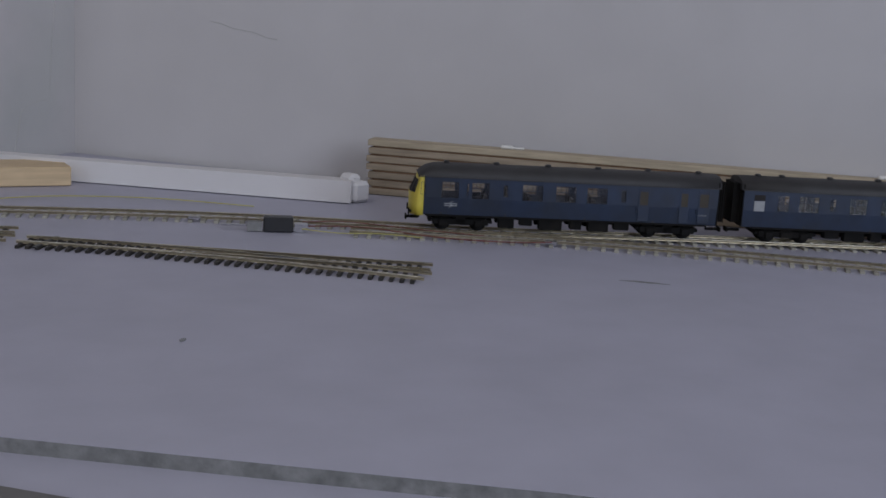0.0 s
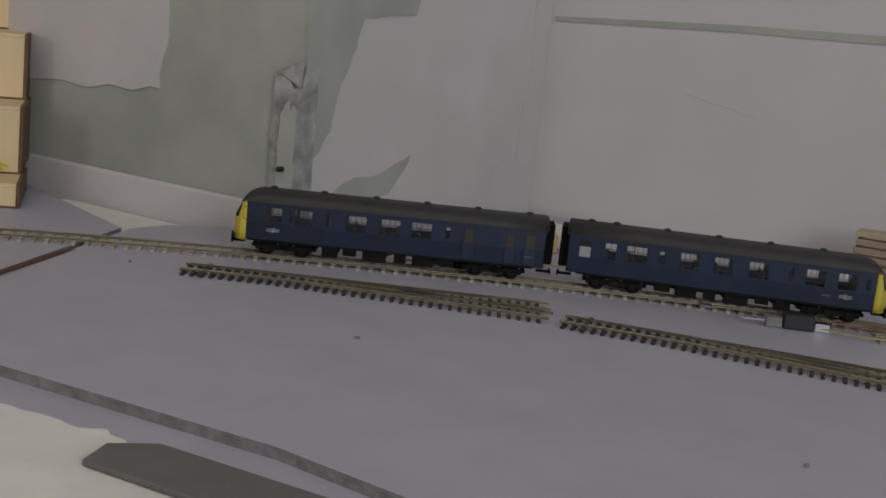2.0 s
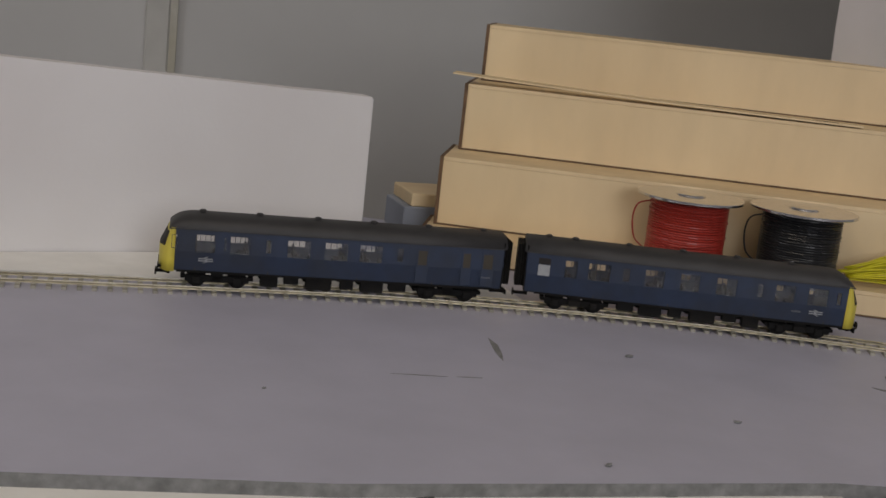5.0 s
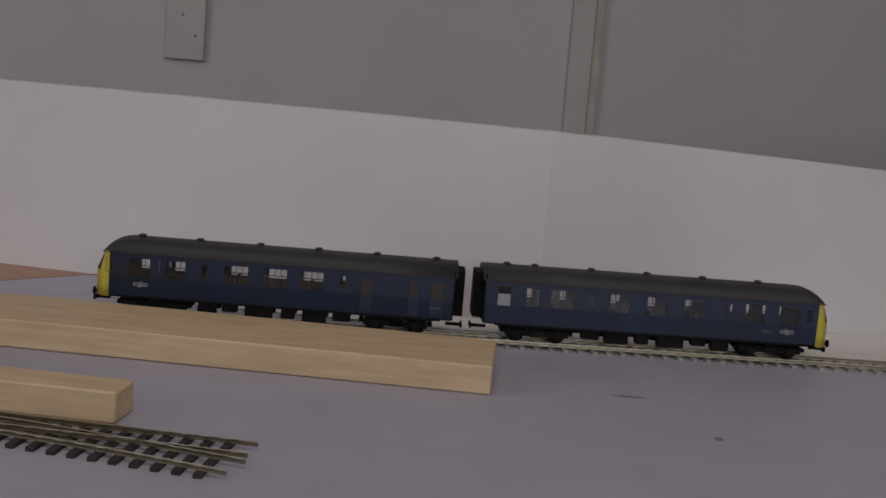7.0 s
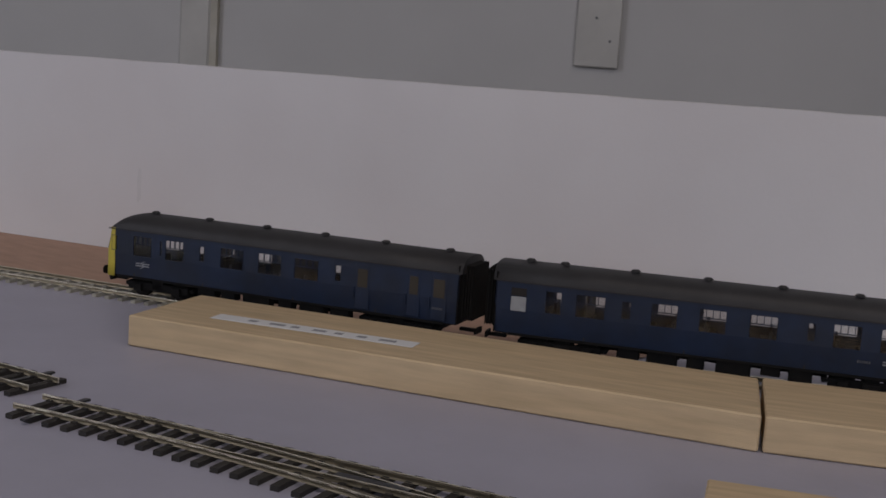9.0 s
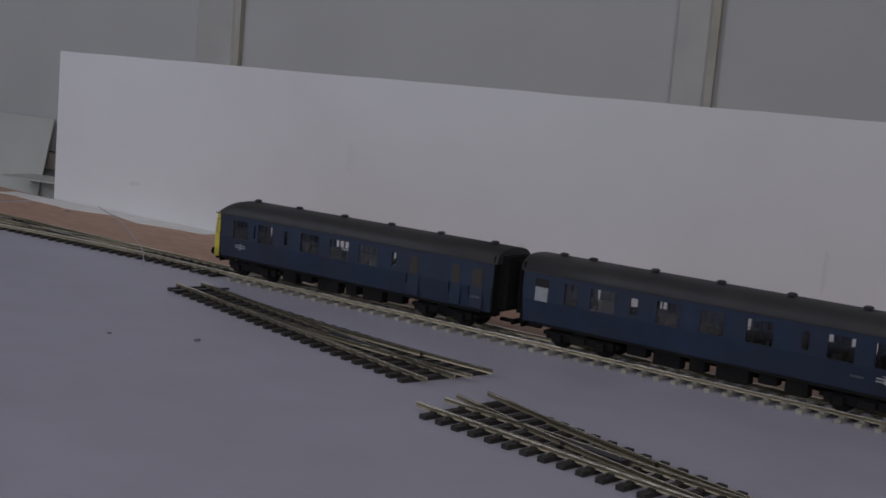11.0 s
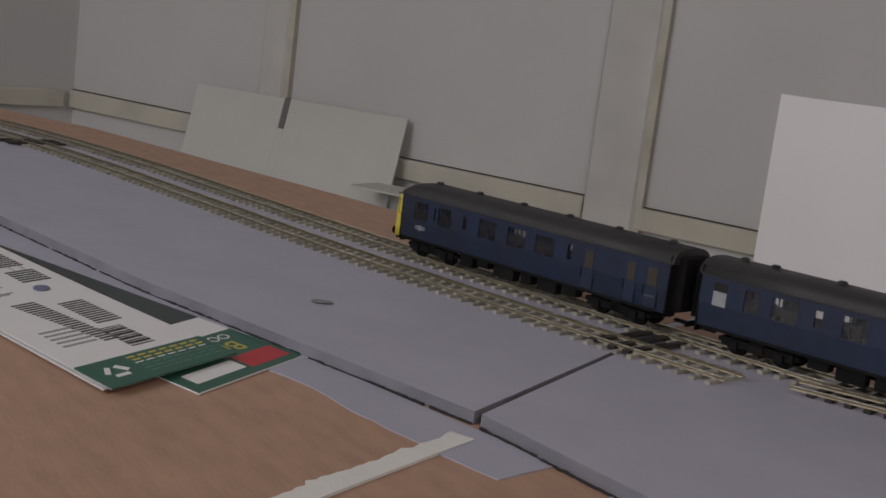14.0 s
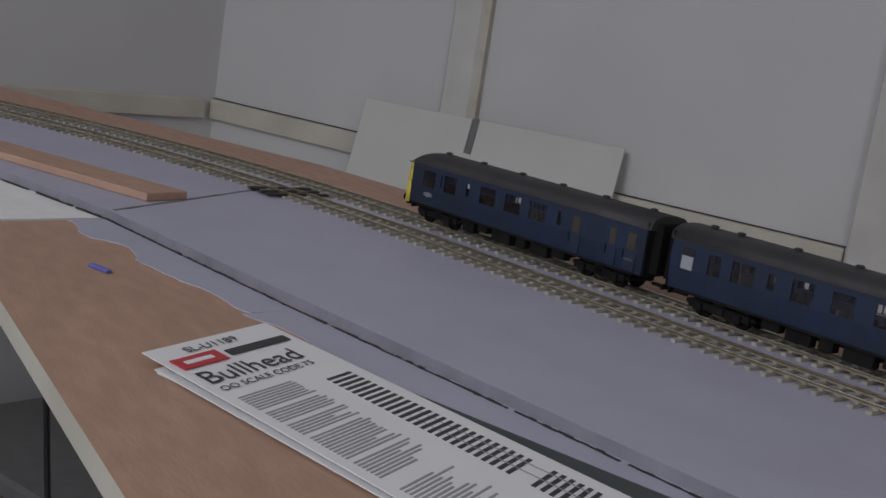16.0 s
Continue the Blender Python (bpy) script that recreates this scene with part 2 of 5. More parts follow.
def curve_pts(ctrl, n=12):
    """Catmull-Rom through control points of any dimension."""
    P = [Vector(c) for c in ctrl]
    P = [2 * P[0] - P[1]] + P + [2 * P[-1] - P[-2]]
    out = []
    for i in range(1, len(P) - 2):
        a, b, c, d = P[i - 1:i + 3]
        for k in range(n):
            u = k / n
            out.append(0.5 * (2 * b + (c - a) * u + (2 * a - 5 * b + 4 * c - d) * u * u + (3 * b - a - 3 * c + d) * u ** 3))
    out.append(P[-2])
    return out


def mesh_of(name, bm, material, bevel=0.0):
    bmesh.ops.recalc_face_normals(bm, faces=bm.faces[:])
    if bevel:
        bmesh.ops.bevel(bm, geom=bm.edges[:], offset=bevel, segments=1, affect="EDGES", clamp_overlap=True)
    me = bpy.data.meshes.new(name)
    bm.to_mesh(me)
    bm.free()
    for m in (material if isinstance(material, (list, tuple)) else [material]):
        me.materials.append(m)
    return me


def part(name, bm, material, parent, label="", bevel=0.0, at=None):
    ob = new(name, mesh_of(name, bm, material, bevel))
    ob.parent = parent
    if at is not None:
        ob.matrix_basis = at
    if label:
        tagged(ob, label)
    return ob


def thing(name, label, category, group="", at=None, bm=None, material=None, kind="", bevel=0.0):
    ob = new(name, mesh_of(name, bm, material, bevel) if bm else None)
    if at is not None:
        ob.matrix_basis = at
    return tagged(ob, label, category, group, kind)


def structure(name, bm, material, label, category="", bevel=0.0):
    return tagged(new(name, mesh_of(name, bm, material, bevel)), label, category, kind="structure")


def boxes(*args, m=None):
    bm = bmesh.new()
    for a in args:
        box(bm, *a, m=m)
    return bm


def prisms(*args):
    bm = bmesh.new()
    for a in args:
        prism(bm, *a)
    return bm


def along(a, b, z=0.0):
    """A pose at a whose x axis points to b, level."""
    return pose(a[0], a[1], z, 0, 0, math.degrees(math.atan2(b[1] - a[1], b[0] - a[0])))


def span(a, b):
    return math.hypot(b[0] - a[0], b[1] - a[1])


# ---------------------------------------------------------------- baseboards
# painted tops, meeting at the wired joint, the middle joint and the far joint
J1A, J1B = (-0.247, -0.232), (-0.172, 0.055)
TOP_RIGHT = [(-0.2435, -0.233), (-0.228, -0.238), (-0.157, -0.279), (0.0, -0.366), (0.083, -0.431), (0.182, -0.462), (0.387, -0.546), (0.7, -0.70),
             (1.6, -1.1), (1.75, -0.62), (0.50, 0.19), (0.19, 0.385), (0.02, 0.17), (-0.14, 0.13), (-0.165, 0.10)]
TOP_MID = [(-0.2505, -0.232), (-0.363, -0.283), (-0.572, -0.425), (-0.72, -0.507), (-1.0, -0.74), (-1.35, -0.96), (-1.7, -1.05),
           (-1.95, -1.022), (-2.134, -1.012), (-2.358, -1.033), (-2.434, -0.896), (-2.518, -0.690), (-1.57, -0.41), (-1.13, -0.05), (-0.82, 0.17), (-0.30, 0.27), (-0.172, 0.10)]
TOP_LEFT = [(-2.362, -1.034), (-2.600, -1.096), (-2.889, -1.150), (-3.084, -1.184), (-3.450, -1.298), (-3.94, -1.58), (-4.05, -1.27),
            (-3.816, -1.113), (-3.516, -0.973), (-3.362, -0.902), (-2.764, -0.758), (-2.516, -0.712), (-2.437, -0.897)]
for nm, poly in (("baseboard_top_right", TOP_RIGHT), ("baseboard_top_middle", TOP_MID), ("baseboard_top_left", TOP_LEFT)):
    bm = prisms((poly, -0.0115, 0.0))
    me = mesh_of(nm, bm, [M_BOARD, M_EDGE, M_EDGESHADE])
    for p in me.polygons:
        # sides left of x -1.2 take the paint with shade in its colour
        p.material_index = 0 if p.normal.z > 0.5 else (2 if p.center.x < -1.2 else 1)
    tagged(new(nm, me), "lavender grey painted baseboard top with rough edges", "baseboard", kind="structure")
bm = prisms(([(-0.36, -0.24), (-0.353, -0.258), (-0.262, -0.33), (-0.176, -0.393), (0.06, -0.56), (0.5, -0.87), (1.6, -1.6),
              (1.8, -0.6), (0.5, 0.25), (-0.03, 0.10), (-0.25, 0.24), (-0.5, 0.2)], -0.03, -0.0068))
structure("lower_deck_right", bm, M_WHITE, "chalky white painted lower deck under the baseboard", "deck")
# grey paint brushed from the board edge over the white deck
BRUSH = [(-0.243, -0.237), (-0.231, -0.249), (-0.205, -0.262), (-0.186, -0.272), (-0.170, -0.292), (-0.150, -0.318), (-0.120, -0.331), (-0.082, -0.346), (-0.060, -0.378),
         (0.0, -0.415), (0.1, -0.478), (0.25, -0.565), (0.6, -0.765), (1.55, -1.28), (1.55, -1.06), (0.7, -0.68), (0.387, -0.53), (0.18, -0.45), (0.0, -0.355), (-0.15, -0.27), (-0.228, -0.234)]
edge = []
for i, (a, b) in enumerate(zip(BRUSH, BRUSH[1:])):
    for k in range(8):
        x, y = a[0] + (b[0] - a[0]) * k / 8, a[1] + (b[1] - a[1]) * k / 8
        w = 0.006 if 1 < i < 12 else 0.0
        edge.append((x + w * noise.noise((x * 90, y * 90, 0.4)), y + w * noise.noise((x * 90, y * 90, 7.4))))
structure("brushed_paint", prisms((edge, -0.0072, -0.0062)), M_BOARD, "grey paint brushed over the white deck", "paint")
for x, y, turn, ln in ((-0.262, -0.288, 20, 0.010), (-0.247, -0.281, -15, 0.006), (-0.232, -0.325, 35, 0.012), (-0.205, -0.330, 60, 0.009), (-0.181, -0.316, -50, 0.013), (-0.290, -0.292, 5, 0.007),
                       (-0.150, -0.357, 30, 0.011), (-0.275, -0.300, -60, 0.015)):
    ob = structure("deck_scuff", prisms(([(0, 0), (0.4 * ln, 0.0010), (ln, 0.0002), (0.5 * ln, -0.0006)], -0.0070, -0.0064)), M_EDGE, "dark scuff on the white deck", "scuff")
    ob.matrix_basis = pose(x, y, 0, 0, 0, turn)
bm = prisms(([(-0.366, -0.296), (-0.54, -0.471), (-0.9, -0.82), (-1.0, -0.80), (-0.72, -0.45), (-0.4, -0.2)], -0.03, -0.0068))
structure("lower_deck_left", bm, M_WHITE, "narrow white painted deck along the board edge", "deck")
bm = prisms(([(-2.288, -0.854), (-2.180, -1.223), (-1.737, -1.099), (-1.3, -1.02), (-0.9, -0.86), (-0.9, -0.5), (-1.5, -0.4), (-2.481, -0.691)], -0.03, -0.0066))
structure("lower_deck_middle", bm, M_BOARD, "lavender grey painted deck beside the baseboard", "deck")
bm = prisms(([(-2.320, -0.759), (-2.184, -1.224), (-2.646, -1.302), (-2.917, -1.290), (-3.054, -1.281), (-3.139, -0.999)], -0.016, -0.006))
ob = structure("plywood_deck", bm, [M_BROWN, M_CREAM], "bare brown plywood deck beside the baseboard", "deck")
for p in ob.data.polygons:
    p.material_index = 0 if p.normal.z > 0.5 else 1
bm = prisms(([(-3.061, -1.281), (-3.430, -1.365), (-3.93, -1.66), (-4.02, -1.28), (-3.143, -1.000)], -0.024, -0.006))
structure("far_white_deck", bm, M_WHITE, "white painted deck beside the curve", "deck")

# ragged paint that ran over the plywood beside the joint
random.seed(4)


def ragged(a, b, w0, w1, n=54):
    near, far = [], []
    for i in range(n + 1):
        u = i / n
        x, y = a[0] + (b[0] - a[0]) * u, a[1] + (b[1] - a[1]) * u
        nx, ny = (b[1] - a[1]) / span(a, b), (a[0] - b[0]) / span(a, b)
        near.append((x, y))
        w = w0 + (w1 - w0) * (0.3 + 0.5 * noise.noise((u * 5.0 + a[0] * 7, 3.1, a[1]))) + 0.0025 * noise.noise((u * 40, 1.7, a[0])) + 0.0008 * random.random()
        far.append((x + nx * w, y + ny * w))
    return near + far[::-1]


bm = prisms((ragged((-2.868, -1.150), (-2.310, -1.027), 0.022, 0.055), -0.0062, -0.0054),
            (ragged((-3.081, -1.187), (-2.868, -1.150), 0.016, 0.05), -0.0062, -0.0054),
            (ragged((-2.277, -1.025), (-2.242, -1.017), 0.03, 0.06, 6), -0.0062, -0.0054),
            (ragged((-2.228, -1.02), (-2.166, -1.235), 0.018, 0.06, 18), -0.0068, -0.0050))
structure("paint_overlap", bm, M_BOARD, "lavender paint brushed over the plywood edge", "paint")
bm = prisms((ragged((-2.343, -1.046), (-2.248, -1.255), 0.008, 0.015, 60), -0.0062, -0.0048))
structure("filler_strip", bm, M_WHITE, "white filler strip over a plywood joint", "filler")
# bare strip behind the running line
bm = prisms(([(-1.36, -0.48), (-1.60, -0.562), (-1.874, -0.643), (-2.078, -0.717), (-2.447, -0.808), (-2.480, -0.816), (-2.513, -0.692), (-1.541, -0.41), (-1.3, -0.22)], -0.001, 0.0006),
            ([(-2.486, -0.820), (-3.042, -0.910), (-3.238, -0.954), (-3.427, -1.021), (-3.608, -1.115), (-3.780, -1.238), (-4.02, -1.29), (-3.815, -1.118),
              (-3.515, -0.977), (-3.361, -0.906), (-2.763, -0.762), (-2.521, -0.716)], -0.001, 0.0006))
structure("bare_cork_margin", bm, M_BROWN, "bare pinkish brown cork margin behind the track", "cork")
bm = prisms((ragged((-2.573, -0.734), (-2.286, -0.645), 0.014, 0.05, 12), 0.0004, 0.0012), (ragged((-1.75, -0.492), (-1.45, -0.405), 0.02, 0.07, 14), 0.0004, 0.0012),
            ([(-0.76, 0.016), (-1.0, -0.232), (-1.30, -0.34), (-1.26, -0.405), (-1.0, -0.276), (-0.85, -0.178), (-0.66, -0.070), (-0.60, -0.036), (-0.655, 0.03), (-0.705, 0.075), (-0.745, 0.055)], 0.0004, 0.0012))
structure("white_filler_patches", bm, M_WHITE, "white filler smeared at the foot of the foam", "filler")

# dark sheet under the open joint, giving the gap its shadow by colour
bm = prisms(([(-2.397, -1.052), (-2.353, -1.039), (-2.454, -0.694), (-2.498, -0.707)], -0.0112, -0.009))
structure("joint_shadow_gap", bm, M_GAP, "dark sheet as the shadow in the open joint between two baseboards", "joint")
for a, b in (((-2.362, -1.035), (-2.602, -1.099)), ((-2.602, -1.099), (-2.888, -1.153)), ((-2.888, -1.153), (-3.083, -1.186)), ((-3.083, -1.186), (-3.449, -1.301)),
             ((-1.95, -1.024), (-2.134, -1.014)), ((-2.134, -1.014), (-2.358, -1.035))):
    bm = bmesh.new()
    n = 70
    for i in range(n):
        w = 0.0003 + 0.0016 * abs(noise.noise((i * 0.37 + a[0] * 9, 0.3, 0)))
        if random.random() > 0.05:
            box(bm, i / n * span(a, b), (i + 1) / n * span(a, b), -0.0004, w, -0.0058, -0.0051 + 0.0006 * random.random())
    ob = structure("edge_crack", bm, M_GAP, "dark cracked joint along the baseboard edge", "joint")
    ob.matrix_basis = along(a, b)

bm = bmesh.new()
for k in range(16):
    box(bm, 0.0145 * k, 0.0145 * (k + 1), -0.0007 - 0.0009 * random.random(), 0.0006 + 0.0007 * random.random(), -0.002, 0.0005)
ob = structure("board_joint", bm, M_EDGE, "dark filled joint across the painted board", "joint")
ob.matrix_basis = along((-3.084, -1.181), (-3.225, -1.003))

# fascia boards under the front edge
for a, b in (((-0.90, -0.82), (-0.3510, -0.2889)), ((-0.3760, -0.2483), (1.6, -1.60))):
    L = span(a, b)
    bm = boxes((0, L, 0.002, 0.018, -0.24, -0.0225))
    ob = structure("fascia", bm, M_FASCIA, "scuffed off-white timber fascia board", "fascia", bevel=0.001)
    ob.matrix_basis = along(a, b)
    bm = boxes((0, L, -0.0015, 0.020, -0.0220, -0.0070))
    ob = structure("fascia_rail", bm, M_FASCIA, "off-white timber edge rail with chipped paint", "rail", bevel=0.0015)
    ob.matrix_basis = along(a, b)
# dark block added in the corner gap, standing in for its shade
bm = boxes((-0.364, -0.354, -0.282, -0.266, -0.24, -0.021))
structure("corner_gap_post", bm, M_BURNTSHADE, "dark fill added for the shaded gap at the fascia corner", "post")

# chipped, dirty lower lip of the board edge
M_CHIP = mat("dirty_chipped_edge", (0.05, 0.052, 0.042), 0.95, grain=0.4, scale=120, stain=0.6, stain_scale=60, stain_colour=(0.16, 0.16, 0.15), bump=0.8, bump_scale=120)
random.seed(17)
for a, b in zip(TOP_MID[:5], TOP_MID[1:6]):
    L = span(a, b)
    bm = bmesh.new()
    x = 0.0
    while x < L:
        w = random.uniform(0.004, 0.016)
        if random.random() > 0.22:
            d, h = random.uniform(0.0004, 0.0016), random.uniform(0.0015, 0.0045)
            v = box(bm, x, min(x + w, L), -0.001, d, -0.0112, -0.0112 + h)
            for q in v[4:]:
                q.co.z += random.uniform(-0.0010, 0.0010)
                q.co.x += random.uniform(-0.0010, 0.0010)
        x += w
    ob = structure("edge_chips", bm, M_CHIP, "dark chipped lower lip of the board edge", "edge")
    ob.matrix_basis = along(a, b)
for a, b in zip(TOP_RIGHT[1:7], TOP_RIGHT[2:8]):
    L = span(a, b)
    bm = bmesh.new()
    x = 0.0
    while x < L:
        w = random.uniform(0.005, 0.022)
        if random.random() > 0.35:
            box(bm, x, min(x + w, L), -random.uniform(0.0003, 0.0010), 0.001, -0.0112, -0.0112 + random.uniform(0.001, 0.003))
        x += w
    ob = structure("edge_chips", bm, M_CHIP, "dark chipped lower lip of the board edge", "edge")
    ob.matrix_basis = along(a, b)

# ---------------------------------------------------------------- room
ZF, ZC = -0.78, 1.75


def wall(name, a, b, material, label, z0=ZF, z1=ZC, thick=0.06):
    ob = structure(name, boxes((0, span(a, b), 0, thick, z0, z1)), material, label, "wall")
    ob.matrix_basis = along(a, b)
    return ob


CORN, PIER, BACK = (0.193, 0.394), (-0.035, 0.117), (-0.428, 0.369)
WEST, NOOK = (-4.249, -0.673), (0.559, 1.905)
wall("wall_right", CORN, (2.7, -1.25), M_WALL, "plain white plastered wall with hairline cracks")
wall("wall_pier_side", PIER, CORN, M_PIER, "patched pinkish white plaster pier side")
wall("wall_pier_face", BACK, PIER, M_GREEN, "grey green skimmed plaster pier face")
wall("wall_back", WEST, NOOK, M_WALL_D, "white painted panelled wall")
wall("wall_return", NOOK, BACK, M_WALL_D, "plain white wall beside the pier")
wall("wall_far", (-3.57, -3.0), WEST, M_WALL_D, "white painted end wall")
wall("wall_near_right", (2.7, -1.25), (2.7, -3.0), M_WALL, "plain white wall behind the camera")
wall("wall_behind", (2.7, -3.0), (-3.63, -3.0), M_WALL, "plain white wall behind the camera")
structure("floor", boxes((-4.5, 2.8, -3.1, 2.1, ZF - 0.05, ZF)), M_FLOOR, "plain grey floor", "floor")
structure("ceiling", boxes((-4.5, 2.8, -3.1, 2.1, ZC, ZC + 0.05)), M_WALL, "plain white ceiling", "ceiling")

# plaster patches, a few millimetres proud
PF, PS = along(BACK, PIER), along(PIER, CORN)
LF = span(BACK, PIER)


def blob_poly(cx, cz, w, h, seed, n=56, rough=0.18):
    out = []
    for i in range(n):
        a = 2 * math.pi * i / n
        c, s = math.cos(a), math.sin(a)
        k = 1 / max(abs(c), abs(s)) ** 0.75
        k *= 1 + rough * noise.noise((c * 1.5 + seed, s * 1.5, seed * 3.1)) + rough * 0.7 * noise.noise((c * 6 + seed, s * 6, seed * 1.7))
        out.append((cx + w / 2 * c * k, cz + h / 2 * s * k))
    return out


def plaster(name, at, poly, depth, material, label):
    bm = bmesh.new()
    prism(bm, poly, -depth, 0.002)
    bmesh.ops.transform(bm, matrix=Matrix(((1, 0, 0, 0), (0, 0, 1, 0), (0, 1, 0, 0), (0, 0, 0, 1))), verts=bm.verts[:])
    bmesh.ops.recalc_face_normals(bm, faces=bm.faces[:])
    ob = structure(name, bm, material, label, "plaster")
    ob.matrix_basis = at
    return ob


def worn(poly, amount, seed, n=7):
    """A polygon with brushed, uneven edges."""
    out = []
    for i, (a, b) in enumerate(zip(poly, poly[1:] + poly[:1])):
        for k in range(n):
            u = k / n
            x, z = a[0] + (b[0] - a[0]) * u, a[1] + (b[1] - a[1]) * u
            w = amount if 0 < k else amount * 0.4
            out.append((x + w * noise.noise((x * 28 + seed, z * 28, seed)), z + w * noise.noise((x * 28, z * 28 + seed, 2.0 * seed))))
    return out


plaster("bare_plaster_patch", PF, worn([(0.0, 0.088), (0.135, 0.094), (0.24, 0.100), (0.312, 0.106), (0.316, 0.16), (0.311, 0.24), (0.318, 0.55), (0.0, 0.55)], 0.007, 1.3), 0.0014, M_PIER,
        "pinkish white bare plaster above the grey skim")
plaster("filler_patch_dark", PS, worn([(0.0, 0.05), (0.024, 0.072), (0.036, 0.088), (0.043, 0.13), (0.062, 0.16), (0.066, 0.186), (0.136, 0.192), (0.150, 0.24), (0.145, 0.34), (0.0, 0.34)], 0.006, 5.1),
        0.0015, M_GREEN, "dark filler brushed beside the corner")
plaster("filler_patch_smear", PS, worn([(0.030, 0.030), (0.068, 0.046), (0.100, 0.050), (0.146, 0.067), (0.132, 0.046), (0.120, 0.030), (0.05, 0.022)], 0.005, 8.3), 0.0008, M_GREEN,
        "smeared grey filler on the pier side")
plaster("filler_patch_edge", PS, worn([(0.27, 0.0), (0.352, 0.0), (0.352, 0.30), (0.328, 0.30), (0.330, 0.16), (0.322, 0.055), (0.28, 0.045)], 0.004, 9.3), 0.0008, M_PIER,
        "thin skim along the inner corner")
# broken plaster at the pier corner
ob = plaster("broken_corner_plaster", PF, blob_poly(LF - 0.012, 0.060, 0.030, 0.150, 4.4, 40, 0.14), 0.0032, M_ROUGH, "broken rough plaster on the pier corner")
plaster("broken_corner_core", PF, blob_poly(LF - 0.010, 0.055, 0.017, 0.115, 7.4, 34, 0.2), 0.0046, M_GREEN, "grey filler core in the broken corner")
ob = plaster("broken_corner_side", PS, blob_poly(0.006, 0.065, 0.020, 0.150, 3.4, 36, 0.16), 0.0028, M_ROUGH, "broken rough plaster round the pier corner")
CB = pose(PIER[0], PIER[1], 0, 0, 0, math.degrees(math.atan2(PIER[1] - BACK[1], PIER[0] - BACK[0])))
bm = bmesh.new()
v = [bm.verts.new(p) for p in ((-0.024, -0.004, 0.138), (0.004, -0.006, 0.150), (0.002, -0.006, 0.126), (-0.016, -0.0035, 0.134), (-0.01, 0.004, 0.14))]
for f in ((0, 1, 2, 3), (0, 4, 1), (1, 4, 2), (2, 4, 3), (3, 4, 0)):
    bm.faces.new([v[i] for i in f])
o2 = structure("loose_plaster_flap", bm, M_ROUGH, "dark torn plaster edge on the corner", "plaster")
o2.matrix_basis = CB
bm = bmesh.new()
cyl(bm, 0.0024, 0.0024, -0.004, 0.004, 10, pose(-0.012, -0.006, 0.058, 90, 0, 0))
o2 = structure("wall_hole", bm, M_GAP, "small dark hole in the plaster", "hole")
o2.matrix_basis = CB
# skirting strips of plaster at board level
o2 = structure("plaster_skirting", boxes((LF - 0.36, LF - 0.045, -0.006, 0.001, -0.012, 0.026)), M_WALL, "low white plaster upstand at the wall foot", "skirting", bevel=0.002)
o2.matrix_basis = PF
o2 = structure("plaster_skirting_side", boxes((0.02, 0.2, -0.004, 0.001, -0.012, 0.02)), M_WALL, "low white plaster upstand at the pier foot", "skirting", bevel=0.002)
o2.matrix_basis = PS
# grey tape band and hairline crack on the right wall
WR = along(CORN, (2.7, -1.25))
plaster("wall_tape_band", WR, [(0.005, 0.199), (0.2, 0.2065), (0.7, 0.216), (1.2, 0.222), (1.2, 0.234), (0.7, 0.226), (0.2, 0.2135), (0.005, 0.204)], 0.0012, M_GREEN, "grey filler band across the wall")
bm = bmesh.new()
tube(bm, [(0.155 + 0.012 * i, -0.0002, 0.142 - 0.0022 * i + 0.0012 * math.sin(i * 2.1)) for i in range(7)], 0.00016, 4)
o2 = structure("wall_crack", bm, M_GREEN, "fine hairline crack in the plaster", "crack")
o2.matrix_basis = WR
for i in range(4):
    bm = boxes((0.40 + 0.012 * i, 0.409 + 0.012 * i, -0.0006, 0, 0.2265 + 0.002 * (i % 2), 0.2285 + 0.002 * (i % 2)))
    o2 = structure("pencil_mark", bm, M_INK, "small dark pencil mark on the wall", "mark")
    o2.matrix_basis = WR

# back wall: cover posts, batten, trim end, measured along the wall from its west corner
WB = along(WEST, NOOK)
for u0, u1 in ((3.145, 3.183), (1.87, 1.92), (1.03, 1.107), (0.43, 0.478)):
    o2 = structure("wall_post", boxes((u0, u1, -0.014, 0, -0.5, 1.7)), M_POST, "white painted timber cover post on the wall", "post", bevel=0.003)
    o2.matrix_basis = WB
    o2 = structure("post_edge_line", boxes((u1 - 0.001, u1 + 0.011, -0.011, 0, -0.5, 1.7)), M_STAIN, "yellowed sealant line beside the post", "trim")
    o2.matrix_basis = WB
BT = WB @ pose(0, 0, -0.030, 0, 1.1, 0)
o2 = structure("wall_batten", boxes((0, 1.028, -0.012, 0, -0.032, 0), (1.109, 1.868, -0.012, 0, -0.032, 0)), M_CREAM, "cream painted batten along the wall", "batten", bevel=0.002)
o2.matrix_basis = BT
# thin dark strip along the batten top, a shadow line made as a solid
o2 = structure("batten_shadow_line", boxes((0, 1.028, -0.003, 0, 0.0005, 0.0018), (1.109, 1.868, -0.003, 0, 0.0005, 0.0018)), M_GAP, "dark strip drawn as the shadow line above the batten", "gap")
o2.matrix_basis = BT
o2 = structure("end_batten", boxes((0.9, 2.4, -0.012, 0, -0.062, -0.030)), M_CREAM, "cream painted batten on the end wall", "batten", bevel=0.002)
o2.matrix_basis = along((-3.57, -3.0), WEST)
o2 = structure("trim_end", boxes((2.49, 2.556, -0.012, 0, 0.164, 1.4)), M_POST, "white trim board ending above the foam", "trim", bevel=0.002)
o2.matrix_basis = WB
